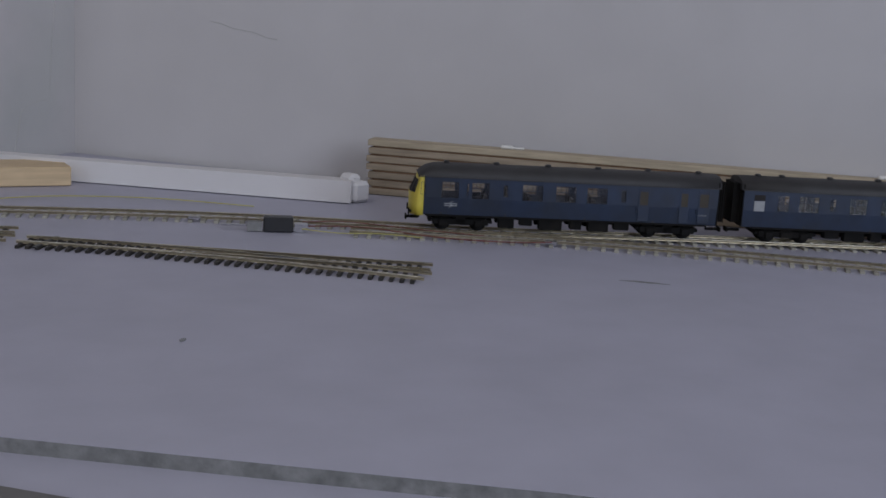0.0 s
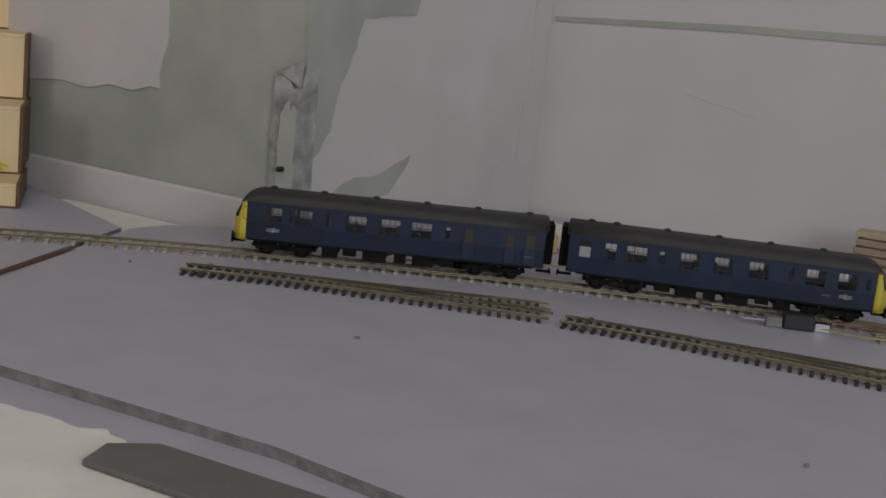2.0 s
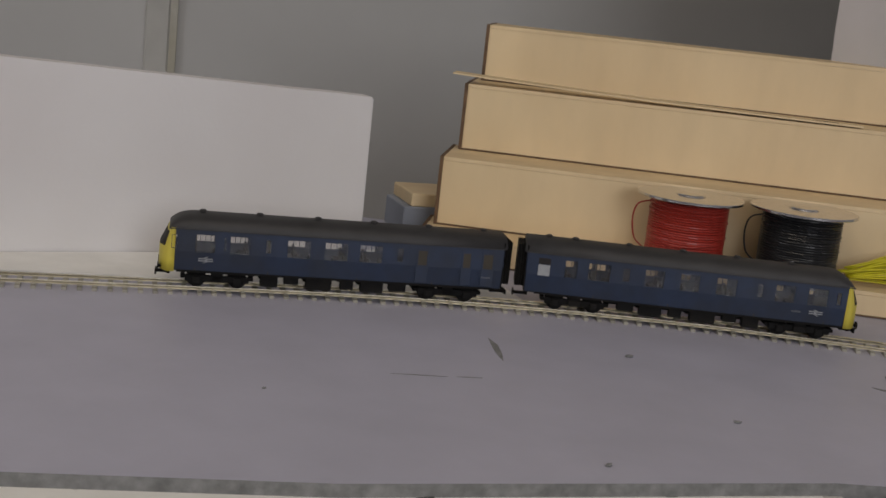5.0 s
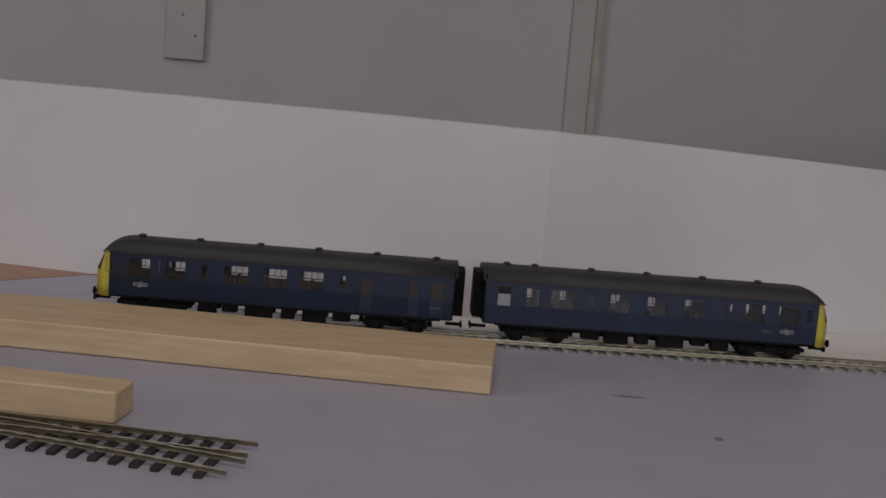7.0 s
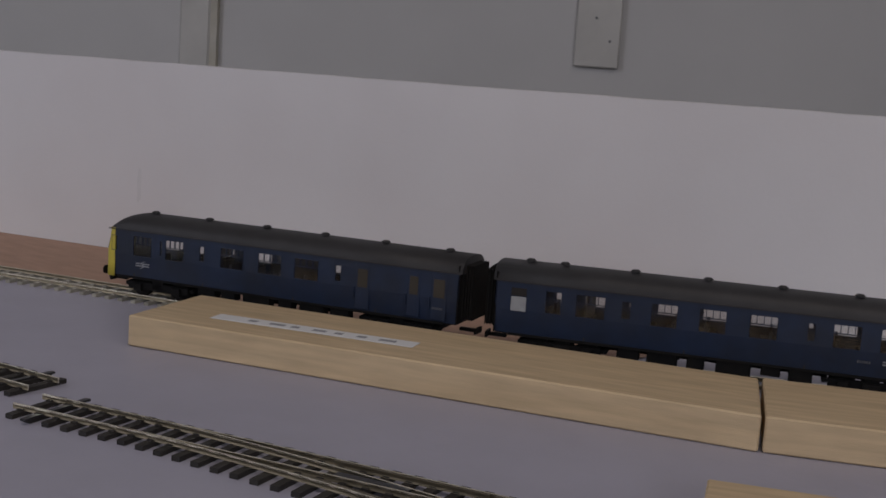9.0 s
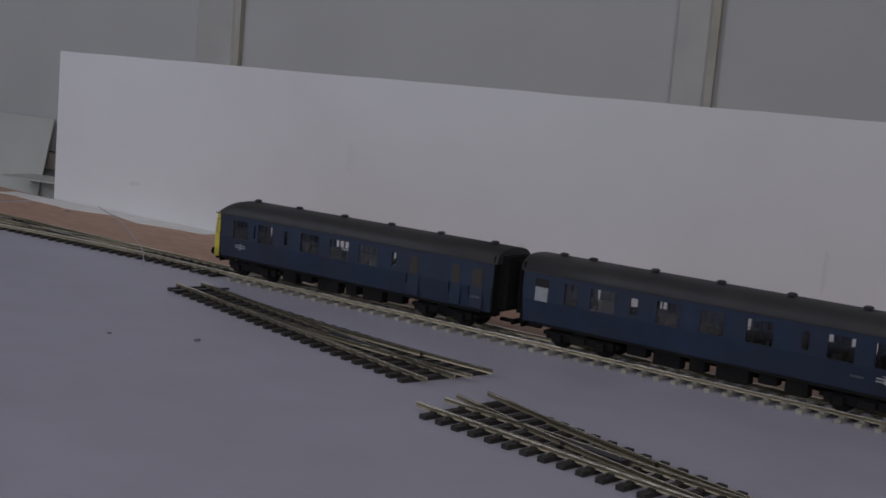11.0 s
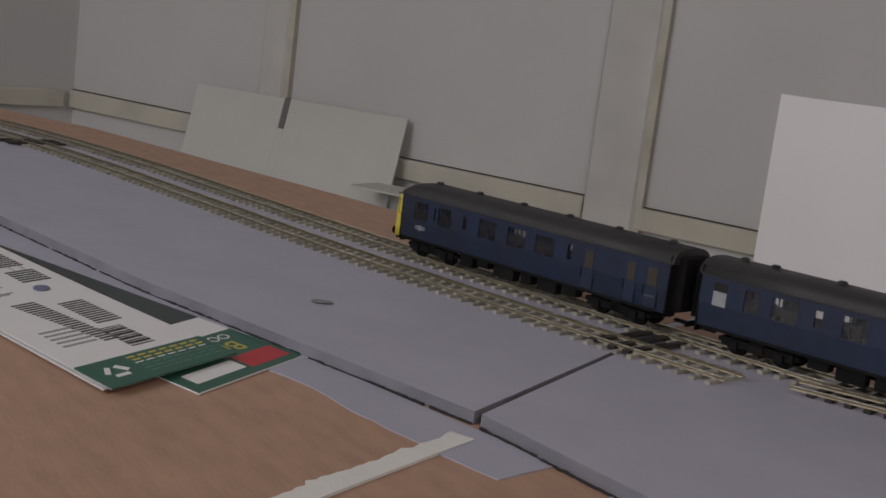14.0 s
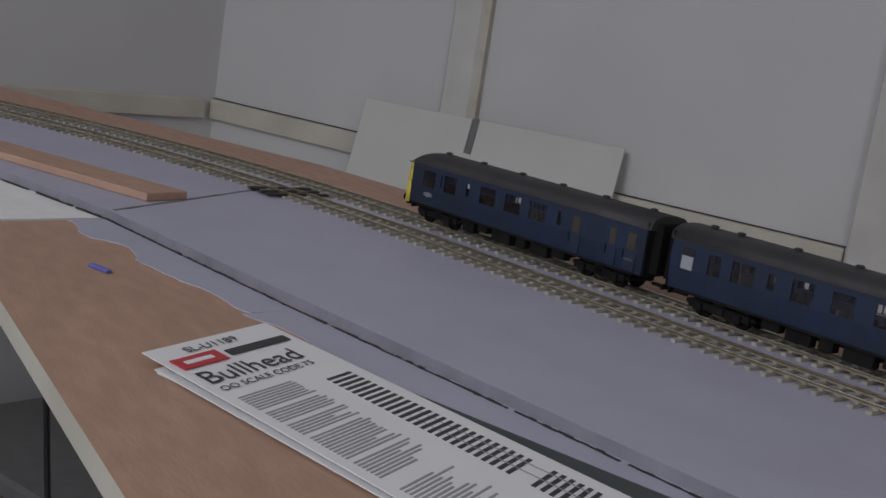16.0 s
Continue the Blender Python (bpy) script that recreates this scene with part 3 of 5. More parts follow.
for du, z in ((0.029, 0.236), (0.051, 0.203)):
    bm = bmesh.new()
    cyl(bm, 0.0022, 0.0022, 0, 0.0015, 8, pose(2.49 + du, -0.012, z, 90, 0, 0))
    o2 = structure("trim_nail", bm, M_EDGE, "dark nail head in the trim", "nail")
    o2.matrix_basis = WB

# lower ledge behind the board
structure("wall_ledge", boxes((0, 1.9, -0.14, 0, -0.16, -0.135)), M_WHITE, "white ledge low on the wall", "ledge").matrix_basis = WB

# card leaning on the wall, with a slot and a metal clip
card = thing("leaning_card", "large off-white card leaning on the wall", "card", at=WB @ pose(0.495, -0.055, -0.134, -14, 0, 0))
part("sheet", boxes((-0.19, -0.006, 0, 0.003, 0, 0.158), (0.006, 0.23, 0, 0.003, 0, 0.158), (-0.006, 0.006, 0, 0.003, 0, 0.108)), M_CARD, card, bevel=0.0006)
part("slot_clip", boxes((-0.005, 0.005, 0.0008, 0.0022, 0.105, 0.160)), M_GREYPLATE, card, "dark grey strip in the slot")
tray = thing("folded_white_tray", "folded white card channel lying on the ledge", "card channel", at=WB @ pose(0.82, -0.09, -0.134, 0, 0, 0))
part("top", boxes((-0.12, 0.14, -0.03, 0.05, 0.048, 0.051)), M_CARD, tray)
part("end", boxes((0.06, 0.14, -0.031, -0.029, 0, 0.048)), M_CARD, tray)
part("back", boxes((-0.12, 0.14, 0.049, 0.051, 0, 0.048)), M_CARD, tray)

# ---------------------------------------------------------------- foam boards


def foam(name, a, b, h, label, lean=0.0, h2=None):
    ob = thing(name, label, "foam board", "foam boards", at=along(a, b) @ pose(0, 0, 0.0008, lean, 0, 0))
    L = span(a, b)
    bm = boxes((0, L, 0, 0.020, 0, h))
    for v in bm.verts:
        if v.co.x > 0 and v.co.z > 0:
            v.co.z = h2 or h
    part("panel", bm, M_FOAM, ob, bevel=0.0002)
    return ob


def foam_sheet(corners, heights, thick=0.020):
    """One long board bent along its foot line, with an uneven sawn top edge."""
    ob = thing("foam_backscene", "long white foam backscene board behind the running line", "foam board", "foam boards")
    front, tops = [], []
    for (a, ha), (b, hb) in zip(zip(corners, heights), zip(corners[1:], heights[1:])):
        n = max(2, int(span(a, b) / 0.03))
        for k in range(n):
            front.append((a[0] + (b[0] - a[0]) * k / n, a[1] + (b[1] - a[1]) * k / n))
            tops.append(ha + (hb - ha) * k / n + 0.0007 * noise.noise((len(front) * 0.8, 0.2, 0)))
    front.append(corners[-1])
    tops.append(heights[-1])
    bm = bmesh.new()
    rows = []
    for i, (p, h) in enumerate(zip(front, tops)):
        a, b = front[max(i - 1, 0)], front[min(i + 1, len(front) - 1)]
        nx, ny = -(b[1] - a[1]) / span(a, b) * thick, (b[0] - a[0]) / span(a, b) * thick
        rows.append([bm.verts.new(q) for q in ((*p, 0.0008), (*p, h), (p[0] + nx, p[1] + ny, h), (p[0] + nx, p[1] + ny, 0.0008))])
    for a, b in zip(rows, rows[1:]):
        for k in range(4):
            bm.faces.new((a[k], b[k], b[(k + 1) % 4], a[(k + 1) % 4]))
    bm.faces.new(rows[0])
    bm.faces.new(rows[-1][::-1])
    part("panel", bm, M_FOAM, ob)
    return ob


backscene = foam_sheet([(-2.518, -0.714), (-1.7765, -0.4945), (-1.541, -0.4250), (-1.36, -0.3610), (-1.15, -0.2870), (-1.04, -0.246), (-1.002, -0.2290), (-0.97, -0.199), (-0.757, 0.020)],
                       [0.1445, 0.1445, 0.1445, 0.1450, 0.1445, 0.1435, 0.1430, 0.1420, 0.1285])
# faint handling marks on the foam
M_SMUDGE = mat("grey_handling_mark", (0.625, 0.605, 0.60), 0.75, grain=0.04, scale=50, stain=0.6, stain_scale=60, stain_colour=(0.68, 0.66, 0.66))
FO = along((-2.518, -0.714), (-1.7765, -0.4945))
for x, z, w, h, seed in ((0.382, 0.081, 0.010, 0.024, 2.2), (0.770, 0.052, 0.0035, 0.024, 4.1), (0.12, 0.03, 0.014, 0.004, 6.3), (0.55, 0.035, 0.006, 0.004, 7.7)):
    bm = bmesh.new()
    prism(bm, blob_poly(x, z, w, h, seed, 30, 0.3), -0.00012, 0.001)
    bmesh.ops.transform(bm, matrix=Matrix(((1, 0, 0, 0), (0, 0, 1, 0), (0, 1, 0, 0), (0, 0, 0, 1))), verts=bm.verts[:])
    part("smudge", bm, M_SMUDGE, backscene, "faint grey handling mark", at=FO)
low = foam("low_foam_strip", (0.11, 0.225), (0.425, 0.085), 0.019, "low white foam strip beside the wall")
bm = bmesh.new()
for i in range(14):
    z = 0.126 / 14 * i
    box(bm, 0, 0.002 + 0.005 * random.random(), 0.001, 0.019, z, z + 0.0089)
ob = thing("foam_crumbs", "crumbled broken foam along the board end", "foam", at=along((-0.757, 0.020), (-1.001, -0.2305)) @ pose(-0.0015, -0.02, 0.001), bm=bm, material=M_FOAM)

# ---------------------------------------------------------------- track
LINE_XY = [(1.260, -0.220), (1.070, -0.165), (0.880, -0.118), (0.694, -0.080), (0.509, -0.047), (0.315, 0.007), (0.116, 0.032), (-0.085, 0.037), (-0.286, 0.022), (-0.484, -0.019), (-0.672, -0.098), (-0.845, -0.206), (-1.002, -0.311), (-1.170, -0.418), (-1.350, -0.503), (-1.538, -0.568), (-1.730, -0.625), (-1.921, -0.684), (-2.112, -0.742), (-2.304, -0.796), (-2.498, -0.842), (-2.694, -0.881), (-2.891, -0.911), (-3.088, -0.943), (-3.281, -0.991), (-3.467, -1.065), (-3.642, -1.168), (-3.806, -1.301)]
LINE = [(p[0], p[1], 0) for p in LINE_XY]
NOSE = [(0.0, 0.833), (1.0, 1.097), (2.5, 1.492), (3.0, 1.626), (4.5, 2.021), (5.0, 2.151), (7.5, 2.754), (8.0, 2.877), (10.5, 3.424), (11.0, 3.553), (12.0, 3.754), (13.5, 4.050), (14.5, 4.274), (16.0, 4.588)]
FINE = curve_pts(LINE, 24)
ARC = [0.0]
for p, q in zip(FINE, FINE[1:]):
    ARC.append(ARC[-1] + (q - p).length)


def on_line(s, fine=FINE, arc=ARC):
    s = min(max(s, 0.0), arc[-1] - 1e-6)
    lo, hi = 0, len(arc) - 1
    while hi - lo > 1:
        mid = (lo + hi) // 2
        lo, hi = (mid, hi) if arc[mid] <= s else (lo, mid)
    u = (s - arc[lo]) / (arc[hi] - arc[lo])
    return fine[lo].lerp(fine[hi], u)


def arc_of(fine):
    arc = [0.0]
    for p, q in zip(fine, fine[1:]):
        arc.append(arc[-1] + (q - p).length)
    return arc


SLEEPER_ME, SLEEPER_DK_ME = None, None
bm = boxes((-0.00165, 0.00165, -0.0165, 0.0165, 0, 0.0019))
for y in (-0.0088, 0.0088):
    box(bm, -0.0013, 0.0013, y - 0.0022, y + 0.0022, 0.0019, 0.0026)
SLEEPER_ME = mesh_of("sleeper", bm, M_SLEEPER)


def rail_mesh(pts, off, z0=0.0021, z1=0.0045):
    """A bullhead rail of 0.9 mm at a sideways offset along points."""
    bm = bmesh.new()
    rows = []
    for i, p in enumerate(pts):
        a, b = pts[max(i - 1, 0)], pts[min(i + 1, len(pts) - 1)]
        d = (b - a).normalized()
        n = Vector((-d.y, d.x, 0))
        c = p + n * off
        prof = ((-0.00045, z0), (0.00045, z0), (0.00025, z0 + 0.0008), (0.00025, z1 - 0.0009), (0.0005, z1 - 0.0006), (0.0005, z1),
                (-0.0005, z1), (-0.0005, z1 - 0.0006), (-0.00025, z1 - 0.0009), (-0.00025, z0 + 0.0008))
        rows.append([bm.verts.new(c + n * w + Vector((0, 0, z))) for w, z in prof])
    k = len(rows[0])
    for a, b in zip(rows, rows[1:]):
        for j in range(k):
            f = bm.faces.new((a[j], a[(j + 1) % k], b[(j + 1) % k], b[j]))
            f.material_index = 0 if j in (4, 5, 6) else 1
    bm.faces.new(rows[0][::-1])
    bm.faces.new(rows[-1])
    return bm


def track(name, pts, label, group="", sleepers=True, pitch=0.0098):
    ob = thing(name, label, "track", group)
    arc = arc_of(pts)
    for off in (-0.0088, 0.0088):
        part("rail", rail_mesh(pts, off), [M_RAIL, M_RAIL_SIDE], ob, "bright brass coloured rail")
    n = int(arc[-1] / pitch)
    for i in range(n):
        s = (i + 0.5) * pitch
        p, q = on_line(s, pts, arc), on_line(s + 0.002, pts, arc)
        o = new("sleeper", SLEEPER_ME)
        o.parent = ob
        o.matrix_basis = pose(p.x, p.y, 0.0, 0, 0, math.degrees(math.atan2(q.y - p.y, q.x - p.x)) + random.uniform(-0.8, 0.8))
    return ob


def slice_line(s0, s1, n):
    return [on_line(s0 + (s1 - s0) * i / n) for i in range(n + 1)]


random.seed(2)
TOTAL = ARC[-1]


def s_at(x):
    return min(range(len(FINE)), key=lambda i: abs(FINE[i].x - x))


S_T5B, S_T5A = ARC[s_at(-2.09)], ARC[s_at(-2.372)]
cuts = [0.0, 0.78, 1.62, 2.45, 3.0, S_T5B, S_T5A, 4.55, TOTAL]
for i, (s0, s1) in enumerate(zip(cuts, cuts[1:])):
    if abs(s0 - S_T5B) < 1e-6:
        continue
    track("flexible_track", slice_line(s0 + 0.0004, s1 - 0.0004, max(12, int((s1 - s0) / 0.02))),
          "brass railed flexible track length on grey-brown sleepers", "lengths of running line")
# second line beside the first on the straight
side = []
s = S_T5A + 0.02
while s < TOTAL - 0.02:
    p, q = on_line(s), on_line(s + 0.01)
    d = (q - p).normalized()
    side.append(p + Vector((-d.y, d.x, 0)) * 0.051)
    s += 0.02
track("flexible_track", side[:40], "brass railed second line beside the first", "lengths of running line")
track("flexible_track", side[39:], "brass railed second line curving away", "lengths of running line")
spur = curve_pts([(0.40, -0.045, 0), (0.55, -0.083, 0), (0.76, -0.178, 0), (1.0, -0.31, 0), (1.3, -0.50, 0)], 10)
track("flexible_track", spur, "brass railed siding leading off the running line", "lengths of running line")

# joiner strips of dark board where the lines cross baseboard joints
for x, y in ((-2.444, -0.863), (-3.182, -1.011)):
    for k in range(3):
        ob = thing("joint_sleeper", "dark copper-clad sleeper at the board joint", "sleeper", "sleepers at the board joints",
                   at=pose(x + 0.012 * (k - 1.5), y + 0.002 * k, 0.001, 0, 0, 102 + 3 * (k % 2)), bm=boxes((-0.034, 0.024, -0.0024, 0.0024, 0, 0.0020)), material=M_SLEEPER_DK, bevel=0.0003)

# turnouts: toe end at x 0, spreading over y towards the heel
def turnout(toe, heel, flip, label, heel_width=0.056, pitch=0.0098, wide_toe=0.033, group="turnouts laid on the board"):
    L = span(toe, heel)
    ob = thing("turnout", label, "turnout", group, at=along(toe, heel))
    n = int(L / pitch)
    for i in range(n):
        x = (i + 0.5) * pitch
        u = x / L
        w = wide_toe + (heel_width - wide_toe) * max(0.0, u - 0.25) / 0.75
        c = flip * (w - wide_toe) / 2
        hw = 0.195 * pitch
        bm = boxes((x - hw, x + hw, c - w / 2, c + w / 2, 0, 0.0021))
        for yy in (-0.0088, 0.0088):
            box(bm, x - 0.0014, x + 0.0014, yy - 0.002, yy + 0.002, 0.0021, 0.0028)
        part("sleeper", bm, M_SLEEPER_DK, ob)
    bend = lambda x: flip * 0.0265 * (max(0.0, x - 0.2 * L) / (0.8 * L)) ** 1.7
    m = 28
    straight = [Vector((L * i / m, 0, 0)) for i in range(m + 1)]
    curved = [Vector((L * i / m, bend(L * i / m), 0)) for i in range(m + 1)]
    far, near = flip * 0.0088, -flip * 0.0088
    part("stock_rail", rail_mesh(straight, near), [M_RAIL, M_RAIL_SIDE], ob, "brass stock rail")
    part("stock_rail", rail_mesh(curved, far), [M_RAIL, M_RAIL_SIDE], ob, "brass curved stock rail")
    part("closure_rail", rail_mesh(straight[6:], far * 0.97), [M_RAIL, M_RAIL_SIDE], ob, "brass closure rail")
    part("closure_rail", rail_mesh(curved[6:], near * 0.97), [M_RAIL, M_RAIL_SIDE], ob, "brass closure rail")
    part("check_rail", rail_mesh(straight[16:24], near + flip * 0.0016), [M_RAIL_SIDE, M_RAIL_SIDE], ob)
    part("check_rail", rail_mesh(curved[16:24], far - flip * 0.0016), [M_RAIL_SIDE, M_RAIL_SIDE], ob)
    part("frog", boxes((0.60 * L, 0.72 * L, flip * 0.0062 - 0.0015, flip * 0.0062 + 0.0028, 0.0022, 0.0044)), M_PLASTIC, ob, "dark crossing vee")
    part("tie_bar", boxes((0.055 * L, 0.066 * L, -0.020, 0.020, 0.0018, 0.0028)), M_PLASTIC, ob, "black throw bar")
    return ob


random.seed(5)
T1 = "brass railed turnout with dark sleepers, lying loose"
turnout((-0.100, -0.031), (0.163, -0.053), -1, T1, pitch=0.0068)
turnout((0.168, -0.084), (0.430, -0.176), -1, T1, pitch=0.0068)
turnout((-1.215, -0.728), (-0.955, -0.615), -1, T1)
turnout((-1.475, -0.785), (-1.222, -0.722), -1, T1)
turnout((-1.494, -0.765), (-1.753, -0.803), -1, T1)
turnout((-2.048, -0.786), (-1.787, -0.773), 1, T1)
TA, TB = on_line(S_T5B), on_line(S_T5A)
turnout((TA.x, TA.y), (TB.x, TB.y), 1, "dark sleepered turnout in the running line", heel_width=0.05, group="turnouts in the running line")

# ---------------------------------------------------------------- the railcar, cab towards +x, z 0 at the rail head
HL, HW, ZB, ZG, ZR = 0.1175, 0.0175, 0.0125, 0.0415, 0.0505


def side_panel(openings, y, thick, x0, x1):
    """A car side with real openings: list of x0, x1, z0, z1."""
    bm = bmesh.new()
    xs = sorted({x0, x1, *[o[0] for o in openings], *[o[1] for o in openings]})
    zs = sorted({ZB, ZG, *[o[2] for o in openings], *[o[3] for o in openings]})

    def open_at(x, z):
        return any(o[0] < x < o[1] and o[2] < z < o[3] for o in openings)

    def tuck(z):
        return -0.0012 * max(0.0, (0.026 - z) / 0.0135) ** 1.5

    sgn = 1 if y > 0 else -1
    cells = {}
    for i in range(len(xs) - 1):
        for k in range(len(zs) - 1):
            cells[i, k] = not open_at((xs[i] + xs[i + 1]) / 2, (zs[k] + zs[k + 1]) / 2)
    grid = {}

    def vert(i, k, layer):
        if (i, k, layer) not in grid:
            yy = y + sgn * tuck(zs[k]) - sgn * thick * layer
            grid[i, k, layer] = bm.verts.new((xs[i], yy, zs[k]))
        return grid[i, k, layer]

    for (i, k), solid in cells.items():
        if not solid:
            continue
        for layer in (0, 1):
            bm.faces.new([vert(a, b, layer) for a, b in ((i, k), (i + 1, k), (i + 1, k + 1), (i, k + 1))])
        for di, dk, e in ((-1, 0, ((i, k), (i, k + 1))), (1, 0, ((i + 1, k), (i + 1, k + 1))), (0, -1, ((i, k), (i + 1, k))), (0, 1, ((i, k + 1), (i + 1, k + 1)))):
            if not cells.get((i + di, k + dk), False):
                (a, b), (c, d) = e
                bm.faces.new((vert(a, b, 0), vert(c, d, 0), vert(c, d, 1), vert(a, b, 1)))
    return bm


def roof_mesh(cab):
    bm = bmesh.new()
    rows = []
    xs = [-HL - 0.0015, -HL * 0.5, 0, HL * 0.5] + [HL - 0.0205, HL - 0.0165, HL - 0.0130, HL - 0.0100, HL - 0.0075, HL - 0.0055, HL - 0.0044, HL - 0.0040]
    for x in xs:
        d = max(0.0, (x - (HL - 0.0205)) / 0.0165)
        top = ZG + (ZR - ZG) * (max(0.0, 1 - d ** 2.0) ** 0.62 * 0.96 + 0.04)
        w = HW * (1 - 0.10 * d ** 3)
        row = []
        for i in range(13):
            a = math.pi * i / 12
            c, s = math.cos(a), math.sin(a)
            row.append(bm.verts.new((x, w * 1.01 * math.copysign(abs(c) ** 0.72, c), ZG - 0.0006 + (top - ZG) * s ** 0.85)))
        rows.append(row)
    for a, b in zip(rows, rows[1:]):
        for i in range(12):
            f = bm.faces.new((a[i], a[i + 1], b[i + 1], b[i]))
            f.smooth = True
    bm.faces.new(rows[0])
    bm.faces.new(rows[-1])
    return bm


def cab_x(u, z):
    """Front of the bowed, raked cab at a width u from -1 to 1."""
    rake = 0.0046 * max(0.0, (z - 0.0275) / 0.014)
    return HL - 0.0042 + (0.0062 - rake) * (1 - abs(u) ** 3.4) - 0.35 * rake


def cab_sheet(us, zs, lift=0.0):
    bm = bmesh.new()
    rows = []
    for z in zs:
        row = [bm.verts.new((cab_x(u, z) + lift, HW * 1.006 * u, z)) for u in us]
        if lift == 0:
            row = [bm.verts.new((HL - 0.0085, -HW * 1.006, z))] + row + [bm.verts.new((HL - 0.0085, HW * 1.006, z))]
        rows.append(row)
    for a, b in zip(rows, rows[1:]):
        for i in range(len(a) - 1):
            f = bm.faces.new((a[i], a[i + 1], b[i + 1], b[i]))
            f.smooth = True
    bmesh.ops.recalc_face_normals(bm, faces=bm.faces[:])
    bmesh.ops.solidify(bm, geom=bm.faces[:], thickness=0.0005)
    return bm


def cab_mesh():
    """The bowed yellow end, a shell that wraps the car sides."""
    return cab_sheet((-1, -0.97, -0.9, -0.7, -0.4, 0, 0.4, 0.7, 0.9, 0.97, 1), (ZB - 0.001, 0.020, 0.0275, 0.0345, 0.0395, ZG))


def window_set(car, x0, x1, z0, z1, y, small=False):
    """Glazing, alloy frame and vent bars for one opening on the side y."""
    s = 1 if y > 0 else -1
    w = part("window", boxes((x0, x1, y - s * 0.0006 - 0.00012, y - s * 0.0006 + 0.00012, z0, z1)), M_GLASS, car)
    t = 0.00034
    ya, yb = sorted((y - s * 0.0008, y + s * 0.00015))
    fr = [(x0, x1, ya, yb, z0, z0 + t), (x0, x1, ya, yb, z1 - t, z1), (x0, x0 + t, ya, yb, z0 + t, z1 - t), (x1 - t, x1, ya, yb, z0 + t, z1 - t)]
    if not small:
        zv = z0 + (z1 - z0) * 0.60
        fr.append((x0 + t, x1 - t, ya, yb, zv, zv + t * 1.3))
        k = 4 if x1 - x0 > 0.0128 else (3 if x1 - x0 > 0.0105 else 2)
        for i in range(1, k):
            xm = x0 + (x1 - x0) * i / k
            fr.append((xm - t * 0.6, xm + t * 0.6, ya, yb, zv + t * 1.3, z1 - t))
    part("window_frame", boxes(*fr), M_BLUE, w)


def logo_mesh():
    """Two bars joined by offset arrow strokes."""
    bm = boxes((-0.006, 0.006, -0.0001, 0.0001, 0.0004, 0.0011), (-0.006, 0.006, -0.0001, 0.0001, -0.0011, -0.0004))
    for p in (((-0.0025, 0.0024), (-0.0012, 0.0024), (0.0036, 0.0004), (0.0024, 0.0004)), ((-0.0036, -0.0004), (-0.0024, -0.0004), (0.0025, -0.0024), (0.0012, -0.0024)),
              ((-0.0020, 0.0004), (-0.0005, -0.0004), (0.0010, -0.0004), (-0.0005, 0.0004))):
        lo = [bm.verts.new((x, -0.0001, z)) for x, z in p]
        hi = [bm.verts.new((x, 0.0001, z)) for x, z in p]
        bm.faces.new(lo)
        bm.faces.new(hi[::-1])
        for i in range(4):
            bm.faces.new((lo[i], hi[i], hi[(i + 1) % 4], lo[(i + 1) % 4]))
    return bm


def bogie(car, x):
    b = part("bogie", boxes((x - 0.0215, x + 0.0215, -0.0135, -0.0115, 0.0045, 0.0092), (x - 0.0215, x + 0.0215, 0.0115, 0.0135, 0.0045, 0.0092), (x - 0.004, x + 0.004, -0.0135, 0.0135, 0.005, 0.0115),
                            (x - 0.0245, x - 0.0215, -0.012, 0.012, 0.006, 0.0085), (x + 0.0215, x + 0.0245, -0.012, 0.012, 0.006, 0.0085),
                            (x - 0.0165, x - 0.0110, -0.0155, -0.0135, 0.0035, 0.0085), (x + 0.0110, x + 0.0165, -0.0155, -0.0135, 0.0035, 0.0085),
                            (x - 0.0045, x + 0.0045, -0.0155, -0.0135, 0.0045, 0.0088),
                            (x - 0.0165, x - 0.0110, 0.0135, 0.0155, 0.0035, 0.0085), (x + 0.0110, x + 0.0165, 0.0135, 0.0155, 0.0035, 0.0085)), M_BLACK, car, "dirty black bogie frame", bevel=0.0004)
    for dx in (-0.0138, 0.0138):
        for y in (-0.0085, 0.0085):
            bm = bmesh.new()
            cyl(bm, 0.0060, 0.0060, -0.0013, 0.0013, 20, pose(x + dx, y, 0.0060, 90, 0, 0))
            cyl(bm, 0.0066, 0.0066, -0.0004, 0.0004, 20, pose(x + dx, y * 0.84, 0.0060, 90, 0, 0))
            part("wheel", bm, M_BLACK, b, "dark blackened metal wheel")


